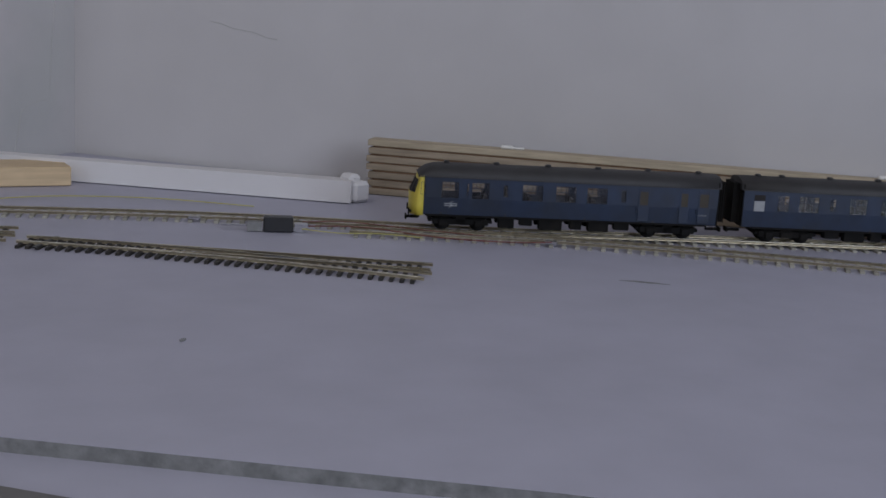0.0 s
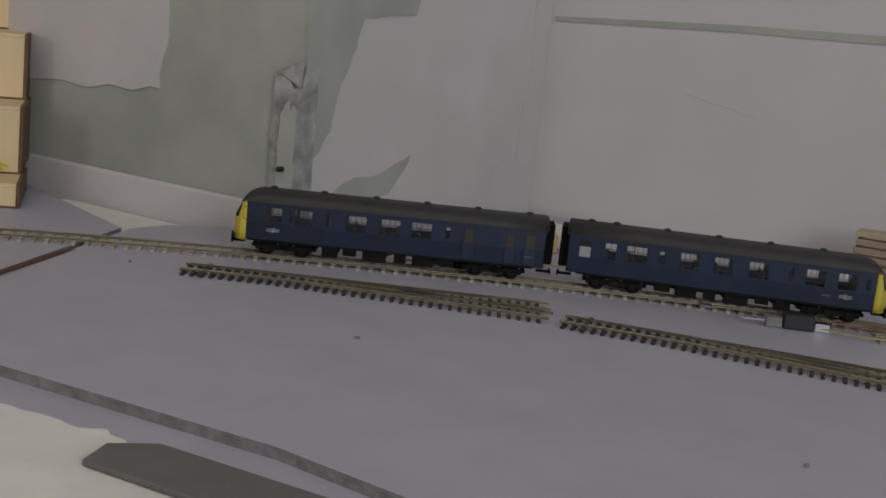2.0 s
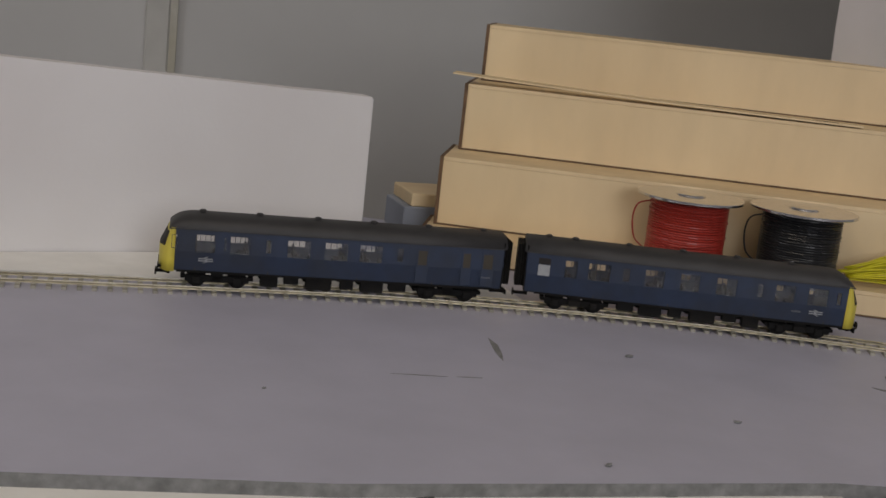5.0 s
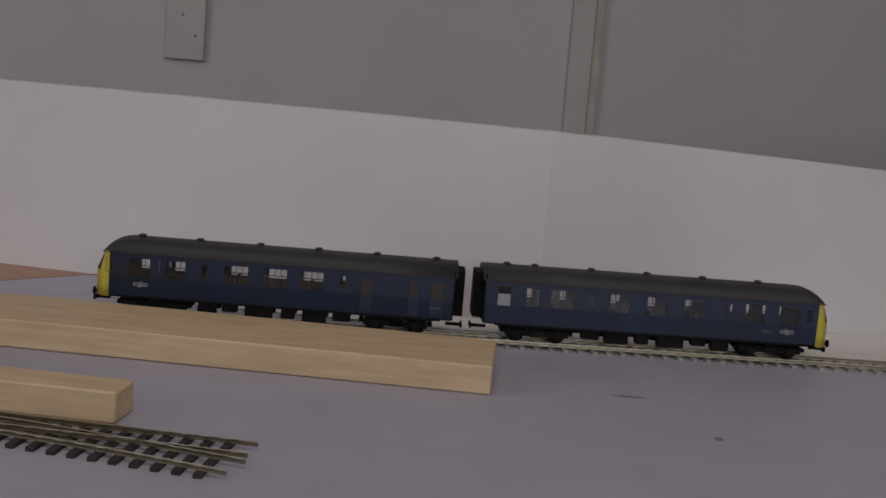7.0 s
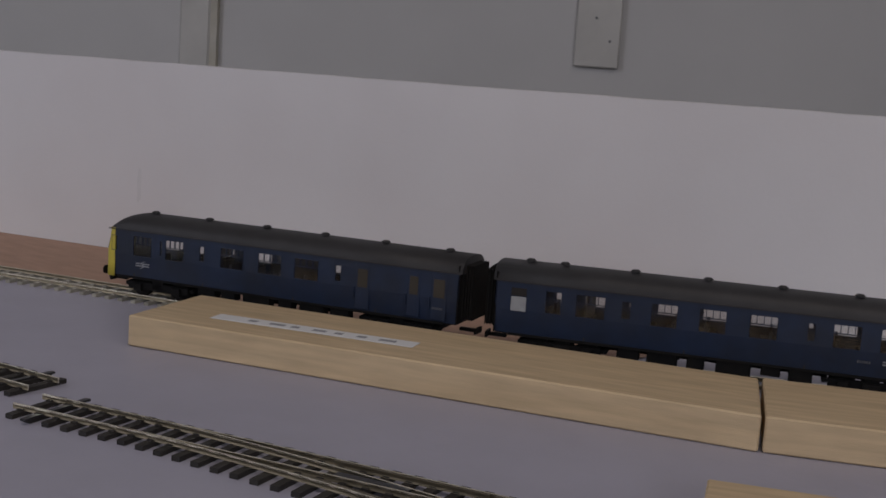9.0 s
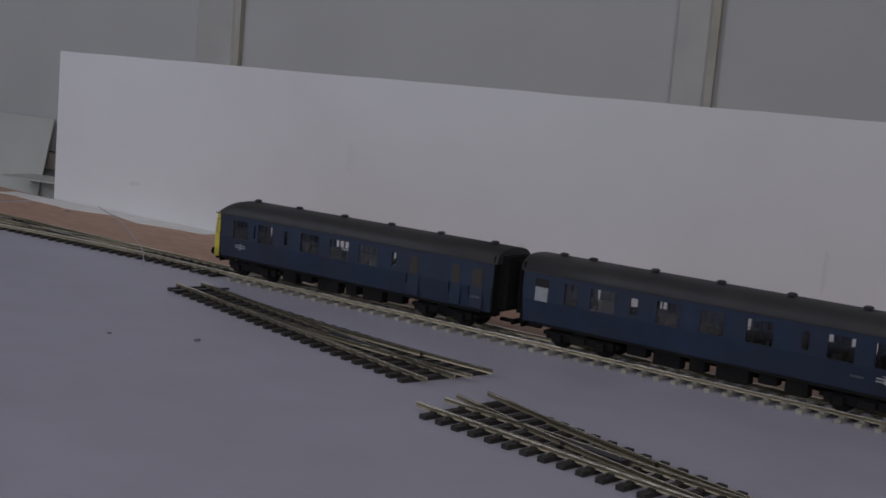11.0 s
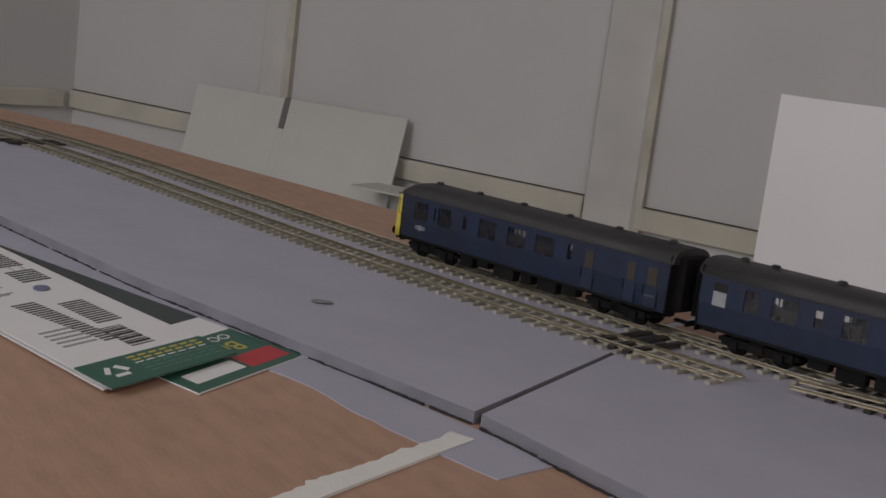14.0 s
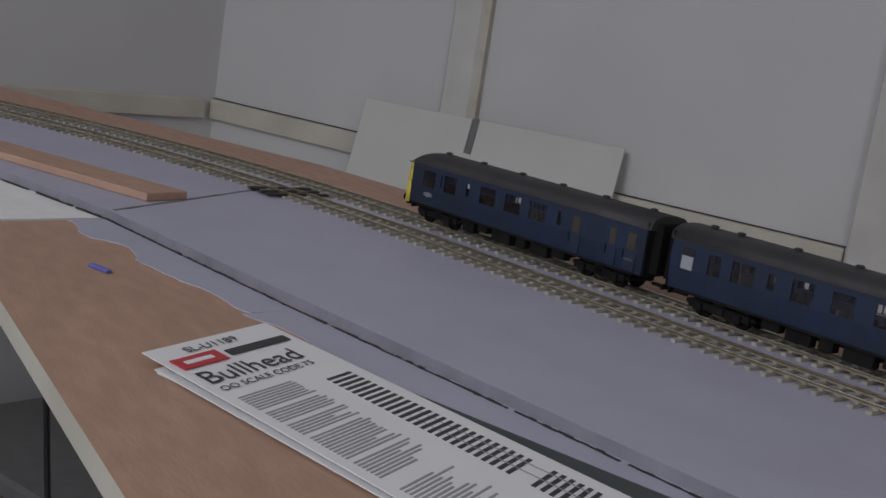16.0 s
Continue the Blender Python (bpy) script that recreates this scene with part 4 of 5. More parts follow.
def railcar(name, label, windows, small, van, square, number_x, logo_x, vents):
    car = thing(name, label, "railcar", "two-car model train")
    big = [(x0, x1, 0.0255, 0.0380) for x0, x1 in windows]
    lit = [(x0, x1, 0.0275, 0.0370) for x0, x1 in small]
    for y in (-HW, HW):
        s = 1 if y > 0 else -1
        part("side_panel", side_panel(big + lit, y, 0.0008, -HL, HL - 0.0068), M_BLUE, car, "weathered rail blue body side")
        for o in big:
            window_set(car, *o, y)
        for o in lit:
            window_set(car, *o, y, True)
        part("gutter", boxes((-HL, HL - 0.004, *sorted((y, y + s * 0.0005)), ZG - 0.0009, ZG - 0.0002)), M_ROOF, car, "dark rain strip")
        part("footboard", boxes((-HL + 0.008, HL - 0.010, *sorted((y - s * 0.0015, y - s * 0.0005)), ZB - 0.0012, ZB + 0.0002)), M_BLACK, car, "black footboard")
        for x0, x1 in van:
            part("door", boxes((x0, x1, *sorted((y - s * 0.0004, y + s * 0.00014)), ZB + 0.0012, ZG - 0.0022)), M_BLUE, car, "blue hinged door with dark edges", bevel=0.0001)
            part("door_light", boxes((x0 + 0.0012, x1 - 0.0012, *sorted((y + s * 0.0001, y + s * 0.0003)), 0.0262, 0.0365)), M_WALLIN, car, "dull tan door window")
            part("grab_handle", boxes((x1 + 0.0008, x1 + 0.0013, *sorted((y, y + s * 0.0006)), 0.020, 0.026)), M_BLUE, car, "thin grab handle")
        if square:
            part("toilet_window", boxes((square[0], square[1], *sorted((y - s * 0.0002, y + s * 0.0004)), 0.0250, 0.0330)), M_MARK, car, "frosted white toilet window", bevel=0.0003)
            part("toilet_vent", boxes((square[0], square[1], *sorted((y - s * 0.0002, y + s * 0.0003)), 0.0335, 0.0378)), M_SEAT, car, "dark toilet window vent")
        part("number", boxes(*[(number_x + 0.0011 * i, number_x + 0.0011 * i + 0.0008, *sorted((y - s * 0.0002, y + s * 0.00025)), 0.0195, 0.0207) for i in range(6)]), M_TRIM, car, "small white number bars")
        part("emblem", logo_mesh(), M_MARK, car, "white double arrow emblem", at=pose(logo_x, y + s * 0.0003, 0.0206) @ Matrix.Diagonal((0.80, 1, 0.95, 1)))
    part("roof", roof_mesh(True), M_ROOF, car, "weathered dark grey domed roof")
    for mm in vents:
        bm = bmesh.new()
        cyl(bm, 0.0023, 0.0021, 0, 0.0007, 12, pose(mm, 0, ZR - 0.0003))
        cyl(bm, 0.0029, 0.0017, 0.0007, 0.0016, 12, pose(mm, 0, ZR - 0.0003))
        part("roof_vent", bm, M_ROOF, car, "small mushroom roof ventilator")
    cab = part("cab_front", cab_mesh(), M_YELLOW, car, "yellow warning end")
    for u0, u1 in ((-0.86, -0.34), (-0.27, 0.27), (0.34, 0.86)):
        part("cab_window", cab_sheet((u0, (u0 + u1) / 2, u1), (0.0285, 0.0335, 0.0385), 0.0003), M_SEAT, cab, "dark cab window")
    part("inner_end", boxes((-HL, -HL + 0.0008, -HW, HW, ZB, ZG + 0.004)), M_BLACK, car, "black car end")
    bm = bmesh.new()
    rings = []
    for k in range(9):
        g = 0.0007 * (k % 2)
        rings.append([bm.verts.new((-HL - 0.0008 * k, y, z)) for y, z in ((-0.0118 + g, 0.0145 + g), (0.0118 - g, 0.0145 + g), (0.0118 - g, 0.0455 - g), (-0.0118 + g, 0.0455 - g))])
    for a, b in zip(rings, rings[1:]):
        for k in range(4):
            bm.faces.new((a[k], a[(k + 1) % 4], b[(k + 1) % 4], b[k]))
    bm.faces.new(rings[0][::-1])
    bm.faces.new(rings[-1])
    part("gangway", bm, M_BLACK, car, "black ribbed corridor connection bellows")
    part("floor_pan", boxes((-HL + 0.001, HL - 0.004, -HW + 0.0012, HW - 0.0012, ZB - 0.0005, ZB + 0.0008)), M_BLACK, car)
    for x in [-0.088 + 0.0166 * i for i in range(11)]:
        for y0, y1 in ((-0.0155, -0.0045), (0.0045, 0.0155)):
            part("seat", boxes((x - 0.0008, x + 0.0008, y0, y1, ZB + 0.0008, 0.0280), (x + 0.0008, x + 0.0052, y0, y1, ZB + 0.0008, 0.0215), (x - 0.0052, x - 0.0008, y0, y1, ZB + 0.0008, 0.0215)),
                 M_SEAT, car, "dark double seat behind the windows")
    for x in (-0.068, -0.015, 0.046, 0.095):
        part("partition", boxes((x, x + 0.0006, -HW + 0.001, HW - 0.001, ZB, ZG)), M_WALLIN, car, "brown interior partition")
    for x in (-0.080, 0.080):
        bogie(car, x)
    random.seed(len(windows))
    for i, (x0, w, h) in enumerate(((-0.050, 0.012, 0.0065), (-0.034, 0.016, 0.0085), (-0.013, 0.009, 0.0075), (0.002, 0.018, 0.0088), (0.025, 0.010, 0.006), (0.039, 0.012, 0.0085))):
        for y0, y1 in ((-0.0145, -0.0075), (0.0075, 0.0145)):
            part("underframe_box", boxes((x0, x0 + w, y0, y1, ZB - 0.0005 - h, ZB - 0.0005)), M_BLACK, car, "dirty black equipment box", bevel=0.0005)
    bm = bmesh.new()
    tube(bm, [(-0.058, -0.004, 0.0085), (0.058, -0.004, 0.0085)], 0.0014, 8)
    part("drive_shaft", bm, M_BLACK, car)
    part("buffer_beam", boxes((HL - 0.006, HL - 0.0035, -0.0155, 0.0155, 0.0095, 0.0135)), M_BLACK, car, "black buffer beam")
    for y in (-0.0115, 0.0115):
        bm = bmesh.new()
        cyl(bm, 0.0011, 0.0011, 0, 0.0055, 10, pose(HL - 0.0038, y, 0.0135, 0, 90, 0))
        cyl(bm, 0.0028, 0.0026, 0.0055, 0.0064, 14, pose(HL - 0.0038, y, 0.0135, 0, 90, 0))
        part("buffer", bm, M_BLACK, car, "black sprung buffer")
    part("coupling", boxes((HL - 0.006, HL + 0.004, -0.0012, 0.0012, 0.0065, 0.0085), (HL + 0.003, HL + 0.0042, -0.0045, 0.0045, 0.0058, 0.0092)), M_BLACK, car, "black hook coupling")
    part("inner_coupling", boxes((-HL - 0.0072, -HL + 0.004, -0.0015, 0.0015, 0.0062, 0.0080), (-HL - 0.0072, -HL - 0.006, -0.005, 0.005, 0.0058, 0.0090)), M_BLACK, car, "black coupling bar")
    return car


def from_front(*spans):
    return [(HL - b / 1000, HL - a / 1000) for a, b in spans]


def from_inner(*spans):
    return [(-HL + a / 1000, -HL + b / 1000) for a, b in spans]


car_a = railcar("railcar_motor", "weathered blue model railcar with yellow end and van compartment",
                from_front((21.5, 35), (44.5, 58), (83, 99), (108.5, 124.5), (132.5, 148.5)), from_front((6, 10), (40.5, 42.5), (68.5, 72.5), (159, 163)),
                from_front((172.5, 181), (204.5, 212), (219, 228)), None, HL - 0.226, HL - 0.029, [HL - mm / 1000 for mm in (25.5, 64, 104, 143, 182, 222)])
car_b = railcar("railcar_trailer", "weathered blue model railcar with yellow end and passenger windows",
                from_inner((27.5, 36.5), (44, 60), (84, 98), (109, 123), (134.5, 149), (176, 190), (199, 213)), from_inner((68.5, 73.5), (163.5, 167.5), (219, 222.5)),
                [], (-HL + 0.0088, -HL + 0.0172), -HL + 0.189, -HL + 0.206, [-HL + mm / 1000 for mm in (15, 34, 72.5, 111, 149.5, 188)])


# ---------------------------------------------------------------- stepped plywood storage boxes
BX = along((-0.295, 0.192), (-0.713, 0.100))
BL = 0.428
for k, (z0, z1, back, ext) in enumerate(((0.0005, 0.021, -0.058, 0.016), (0.0212, 0.080, -0.006, 0.008), (0.0802, 0.139, 0.056, 0.0), (0.1392, 0.191, 0.118, -0.008))):
    y0, y1 = -back - 0.062, -back
    tier = thing("plywood_box", "pale laser-cut plywood storage box in a stepped pile", "plywood box", "stepped plywood boxes", at=BX @ pose(0, 0, 0))
    x0, x1 = -0.012 - ext * 0.3, BL + ext
    part("front", boxes((x0 + 0.003, x1 - 0.003, y1 - 0.003, y1, z0 + 0.0012, z1 - 0.0035)), M_PLY, tier)
    part("side", boxes((x0, x0 + 0.003, y0 - 0.03, y1 + 0.0012, z0, z1)), M_BURNTSHADE, tier, "plywood side with burnt edge")
    part("side", boxes((x1 - 0.003, x1, y0 - 0.03, y1 + 0.0012, z0, z1)), M_BURNTSHADE, tier, "plywood side with burnt edge")
    part("top", boxes((x0 + 0.003, x1 - 0.003, y0 - 0.03, y1 - 0.0005, z1 - 0.0033, z1 - 0.0003)), M_PLY, tier)
    part("front_lip", boxes((x0 + 0.003, x1 - 0.003, y1 - 0.0028, y1 + 0.0006, z0 - 0.0001, z0 + 0.0011)), M_BURNTSHADE, tier, "dark burnt lower edge")
    part("back", boxes((x0 + 0.003, x1 - 0.003, y0 - 0.03, y0 - 0.027, z0, z1 - 0.0035)), M_PLY, tier)
bm = bmesh.new()
rows = []
for i in range(13):
    u = i / 12
    z = 0.006 * u ** 2 + 0.001
    rows.append([bm.verts.new((0.08 + 0.36 * u, y, z + dz)) for y, dz in ((0, 0), (0.028, 0), (0.028, 0.0012), (0, 0.0012))])
for a, b in zip(rows, rows[1:]):
    for k in range(4):
        bm.faces.new((a[k], a[(k + 1) % 4], b[(k + 1) % 4], b[k]))
bm.faces.new(rows[0])
bm.faces.new(rows[-1][::-1])
thing("curved_ply_strip", "thin warped plywood strip lying on the box step", "plywood strip", at=BX @ pose(0, -0.085, 0.139), bm=bm, material=M_PLY)
thing("ply_offcut", "small dark plywood offcut on the step", "offcut", at=BX @ pose(0.10, -0.07, 0.1395), bm=boxes((0, 0.022, 0, 0.006, 0, 0.0018)), material=M_BURNTSHADE)
thing("grey_offcut_box", "small grey and tan box beside the plywood pile", "box", at=BX @ pose(BL + 0.028, -0.055, 0.0005, 0, 0, 25), bm=boxes((-0.03, 0.022, -0.04, 0.02, 0, 0.026)), material=M_BLUEGREY, bevel=0.001)
thing("tan_offcut_lid", "tan plywood lid on the grey box", "lid", at=BX @ pose(BL + 0.026, -0.057, 0.0265, 0, 0, 25), bm=boxes((-0.03, 0.018, -0.04, 0.02, 0, 0.012)), material=M_PLY, bevel=0.001)


# spools of wire
def spool(at, wire, label, seed):
    sp = thing("wire_spool", label, "wire spool", "wire spools before the boxes", at=at)
    for z0, z1 in ((0.0, 0.0022), (0.0548, 0.057)):
        bm = bmesh.new()
        cyl(bm, 0.0425, 0.0425, z0, z1, 40)
        cyl(bm, 0.012, 0.011, z1, z1 + 0.0012, 20)
        part("flange", bm, M_STEEL, sp, "shiny metal flange", bevel=0.0004)
    bm = bmesh.new()
    n = 26
    rows = []
    random.seed(seed)
    for i in range(n * 4 + 1):
        z = 0.0022 + 0.0526 * i / (n * 4)
        r = 0.0305 + 0.0009 * abs(math.sin(math.pi * i / 4)) + 0.0005 * random.random()
        rows.append([bm.verts.new((r * math.cos(2 * math.pi * k / 28), r * math.sin(2 * math.pi * k / 28), z)) for k in range(28)])
    for a, b in zip(rows, rows[1:]):
        for k in range(28):
            bm.faces.new((a[k], a[(k + 1) % 28], b[(k + 1) % 28], b[k]))
    part("wound_wire", bm, wire, sp)
    for q in range(5):
        bm = bmesh.new()
        z = 0.008 + 0.01 * q
        tube(bm, [((0.0317 + 0.0006 * math.sin(i)) * math.cos(0.35 * i + q), (0.0317 + 0.0006 * math.sin(i)) * math.sin(0.35 * i + q), z + 0.0012 * i * (1 if q % 2 else -0.5)) for i in range(9)], 0.0006, 5)
        part("loose_turn", bm, wire, sp)
    bm = bmesh.new()
    tube(bm, curve_pts([(0.031, 0.005, 0.05), (0.041, 0.004, 0.046), (0.044, 0.002, 0.034), (0.041, 0.001, 0.018), (0.033, 0, 0.010)], 6), 0.0007, 6)
    part("loose_end", bm, wire, sp)
    return sp


spool(BX @ pose(0.226, 0.046, 0.0213), M_RED, "spool of red wire with metal flanges", 1)
spool(BX @ pose(0.136, 0.044, 0.0213), M_BLACKWIRE, "spool of black wire with metal flanges", 2)
# hank of yellow wire
hank = thing("wire_hank", "hank of loose yellow wire", "wire", at=BX @ pose(0.048, 0.036, 0.0215, 0, 0, 180))
random.seed(12)
for i in range(34):
    a = random.uniform(-0.5, 0.5)
    h = random.uniform(0.003, 0.030)
    w = random.uniform(0.034, 0.044)
    e = random.uniform(0.0, 0.010)
    bm = bmesh.new()
    tube(bm, curve_pts([(-w - e, 0.010 * a, 0.002 + 0.35 * h), (-0.5 * w, 0.020 * a, 0.75 * h + 0.001), (0.1 * w, 0.024 * a, 1.0 * h), (0.6 * w, 0.014 * a, 0.62 * h + 0.003), (w + e, 0.006 * a, 0.2 * h + 0.007)], 5), 0.0008, 5)
    part("strand", bm, M_YELLOWWIRE, hank)

# ---------------------------------------------------------------- wooden strip stack by the right wall
SA, SB = (0.452, 0.098), (1.35, -0.385)
LS = span(SA, SB)
stack = thing("strip_stack", "stepped stack of thin wooden strips by the wall", "wood strips", at=along(SA, SB))
random.seed(3)
for i in range(7):
    z = 0.0005 + 0.0071 * i
    y = 0.036 + 0.0016 * i
    x0 = -0.022 - 0.001 * i + 0.003 * random.random()
    part("strip", boxes((x0, LS, y + 0.002 * random.random(), y + 0.022, z, z + 0.0056)), M_STRIPTOP if i == 6 else M_STRIP, stack, bevel=0.0005)
    # recessed dark sheets paint the shade between one strip and the next
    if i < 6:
        part("dark_core", boxes((x0 + 0.004, LS, y + 0.003, y + 0.02, z + 0.0057, z + 0.0070)), M_BURNTSHADE, stack, "dark sheet as the shade between strips")
for x in (0.10, 0.42, 0.6):
    thing("plaster_crumb", "white plaster crumb on the strip stack", "crumb", "plaster crumbs on the strips", at=along(SA, SB) @ pose(x * 1.0, 0.056, 0.0489, 0, 0, 40 * x),
          bm=boxes((-0.005, 0.006, -0.003, 0.003, 0, 0.003), (0.003, 0.016, -0.002, 0.002, 0, 0.002)), material=M_WHITE, bevel=0.001)
thing("torn_foam_end", "crumbled white foam lump at the strip end", "foam", at=pose(0.432, 0.10, 0.0005, 0, 0, 30),
      bm=boxes((-0.009, 0.009, -0.010, 0.010, 0, 0.018), (-0.010, 0.003, -0.005, 0.012, 0, 0.024)), material=M_FOAM, bevel=0.003)
thing("pine_block", "small planed pine block on the board", "wood block", at=pose(0.128, 0.150, 0.0005, 0, 0, 12), bm=boxes((0, 0.068, 0, 0.05, 0, 0.0165)), material=M_PINE, bevel=0.0008)


# ---------------------------------------------------------------- point motors and wiring
def wire(name, pts, r, material, label, n=8):
    bm = bmesh.new()
    tube(bm, curve_pts(pts, n), r, 6)
    return thing(name, label, "wire", "layout wires", bm=bm, material=material)


def point_motor(at):
    pm = thing("point_motor", "black point motor block wired beside the track", "point motor", "point motors", at=at)
    part("case", boxes((-0.011, 0.011, -0.006, 0.006, 0, 0.011)), M_PLASTIC, pm, bevel=0.0008)
    part("terminal", boxes((-0.023, -0.012, -0.004, 0.003, 0, 0.007)), M_EDGE, pm, "grey terminal block")
    part("connector", boxes((0.012, 0.022, -0.004, 0.004, 0, 0.006)), M_STEEL, pm, "bright metal connector")
    part("drive_rod", boxes((-0.042, -0.02, -0.001, 0.001, 0.003, 0.0045)), M_STEEL, pm, "bright drive rod")
    return pm


point_motor(pose(0.347, -0.037, 0.0005, 0, 0, -6))
point_motor(pose(0.098, 0.062, 0.0005, 0, 0, 4))
wire("red_wire", [(0.365, -0.036, 0.004), (0.41, -0.045, 0.005), (0.46, -0.078, 0.004), (0.51, -0.096, 0.004), (0.543, -0.095, 0.004)], 0.0005, M_DULLRED, "red wire from the point motor")
wire("red_wire", [(0.366, -0.030, 0.006), (0.40, -0.034, 0.007), (0.45, -0.052, 0.005), (0.50, -0.068, 0.003)], 0.0004, M_DULLRED, "red wire from the point motor")
wire("yellow_wire", [(0.363, -0.042, 0.003), (0.39, -0.058, 0.003), (0.42, -0.06, 0.003), (0.45, -0.07, 0.002)], 0.0004, M_PALEYELLOW, "yellow wire from the point motor")
wire("yellow_wire", [(0.12, 0.075, 0.002), (0.18, 0.10, 0.002), (0.26, 0.095, 0.002), (0.34, 0.06, 0.002)], 0.0005, M_PALEYELLOW, "thin yellow wire on the board")
wire("red_wire", [(0.118, 0.063, 0.006), (0.135, 0.066, 0.008), (0.14, 0.055, 0.004), (0.125, 0.050, 0.003)], 0.0008, M_RED, "red wire loop by the point motor")
wire("red_wire", [(0.078, 0.062, 0.006), (0.055, 0.066, 0.008), (0.035, 0.052, 0.003), (0.02, 0.045, 0.003)], 0.0008, M_RED, "red wire loop by the point motor")
for x, y in ((0.543, -0.093), (0.288, 0.0), (0.655, -0.122)):
    bm = boxes((-0.005, 0.005, -0.002, 0.002, 0.0, 0.003))
    thing("solder_joint", "bright solder blob at a rail joint", "solder", "solder blobs", at=pose(x, y, 0.0015, 0, 0, -18), bm=bm, material=M_STEEL, bevel=0.0008)
# bus wires in the board joint
for dx, m, nm in ((-0.0018, M_BROWNWIRE, "brown_wire"), (0.0002, M_DULLRED, "red_wire"), (0.0020, M_BROWNWIRE, "brown_wire")):
    wire(nm, [(J1A[0] + dx + 0.002, J1A[1] - 0.002, 0.0008), (-0.228 + dx, -0.155, 0.0014), (-0.207 + dx, -0.075, 0.0012), (-0.187 + dx, 0.005, -0.0005)], 0.0008, m, "feed wire pressed into the board joint")
wire("red_wire", [(-0.246, -0.229, 0.0), (-0.268, -0.245, -0.003), (-0.312, -0.262, -0.005), (-0.335, -0.292, -0.0056), (-0.338, -0.318, -0.04), (-0.322, -0.33, -0.08), (-0.318, -0.34, -0.14)], 0.0008, M_RED, "red feed wire hanging over the deck edge")
wire("black_wire", [(-0.246, -0.231, 0.0), (-0.264, -0.256, -0.004), (-0.30, -0.284, -0.0056), (-0.328, -0.302, -0.006), (-0.345, -0.325, -0.05), (-0.344, -0.335, -0.10)], 0.0007, M_BLACKWIRE, "black feed wire hanging over the deck edge")
wire("brown_cable", [(-0.418, -0.360, -0.032), (-0.405, -0.351, -0.041), (-0.387, -0.335, -0.050), (-0.372, -0.320, -0.045), (-0.356, -0.303, -0.042), (-0.344, -0.288, -0.045), (-0.336, -0.290, -0.058), (-0.328, -0.298, -0.085)], 0.0014, M_BROWNWIRE, "brown cable clipped to the fascia")
for x, y in ((-0.374, -0.318), (-0.343, -0.284)):
    thing("cable_clip", "white plastic cable clip on the fascia", "cable clip", "cable clips", at=pose(x, y, -0.045, 0, 0, 44), bm=boxes((-0.003, 0.003, -0.005, 0.003, -0.004, 0.005)), material=M_WHITE, bevel=0.0008)
for x, y, z in ((-0.462, -0.4, -0.055), (-0.32, -0.292, -0.075)):
    bm = bmesh.new()
    cyl(bm, 0.004, 0.004, 0, 0.001, 14, pose(x, y - 0.0, z, 90, 0, 44 if x < -0.36 else -34))
    thing("screw_head", "countersunk screw head in the fascia", "screw", "fascia screws", bm=bm, material=M_STEEL)

# dark strip lying on the lower deck
thing("grey_strip", "dark grey plastic strip lying on the white deck", "plastic strip", at=along((-0.077, -0.372), (0.495, -0.698)) @ pose(0, 0, -0.0060),
      bm=prisms(([(0, 0.002), (0.018, 0.018), (0.62, 0.012), (0.62, -0.026), (0.006, -0.020)], 0, 0.0028)), material=M_GREYPLATE, bevel=0.0004)

# ---------------------------------------------------------------- planed timber by the line


def plank(a, b, depth, h, label, skew=0.0):
    L = span(a, b)
    bm = boxes((0, L, 0, depth, 0, h))
    for v in bm.verts:
        if v.co.x > L / 2 and v.co.y > 0:
            v.co.x += skew
    return thing("pine_plank", label, "wood plank", "pine planks on the board", at=along(a, b, 0.0003), bm=bm, material=M_PINE, bevel=0.0008)


plank((-1.229, -0.580), (-0.930, -0.434), 0.074, 0.0165, "planed pine plank lying beside the running line")
lab = plank((-1.543, -0.682), (-1.2305, -0.581), 0.071, 0.0165, "planed pine plank with a paper label strip", -0.0105)
plank((-1.197, -0.699), (-1.032, -0.624), 0.026, 0.0155, "short pine offcut lying before the plank")
sticker = thing("paper_label", "white paper label strip stuck on a plank", "label", at=along((-1.515, -0.646), (-1.426, -0.614)) @ pose(0, 0, 0.0170))
part("sheet", boxes((0, 0.115, -0.006, 0.006, 0, 0.0003)), M_PAPER, sticker)
random.seed(8)
for i in range(7):
    x = 0.02 + 0.0125 * i
    part("print", boxes((x, x + random.uniform(0.004, 0.009), -0.0022, 0.0018, 0.0003, 0.0004)), M_GREYINK, sticker)


# ---------------------------------------------------------------- printed leaflets on the plywood
def words(txt, size, at, material, parent, name="lettering"):
    cu = bpy.data.curves.new(name, "FONT")
    cu.body, cu.size, cu.extrude = txt, size, 0.00004
    tmp = new(name, cu)
    me = bpy.data.meshes.new_from_object(tmp.evaluated_get(bpy.context.evaluated_depsgraph_get()))
    bpy.data.objects.remove(tmp)
    me.materials.append(material)
    ob = new(name, me)
    ob.parent = parent
    ob.matrix_basis = at
    return ob


LA = pose(-2.807, -1.220, 0, 0, 0, 13.1)
lf = thing("instruction_leaflet", "long folded white instruction leaflet with printed track diagrams", "leaflet", "leaflets on the plywood", at=LA @ pose(0, 0, -0.0048))


def sheet_z(x):
    u = x / 0.408
    return 0.0018 * (1 - u) ** 3 + 0.0022 + 0.0003 * math.sin(u * 7)


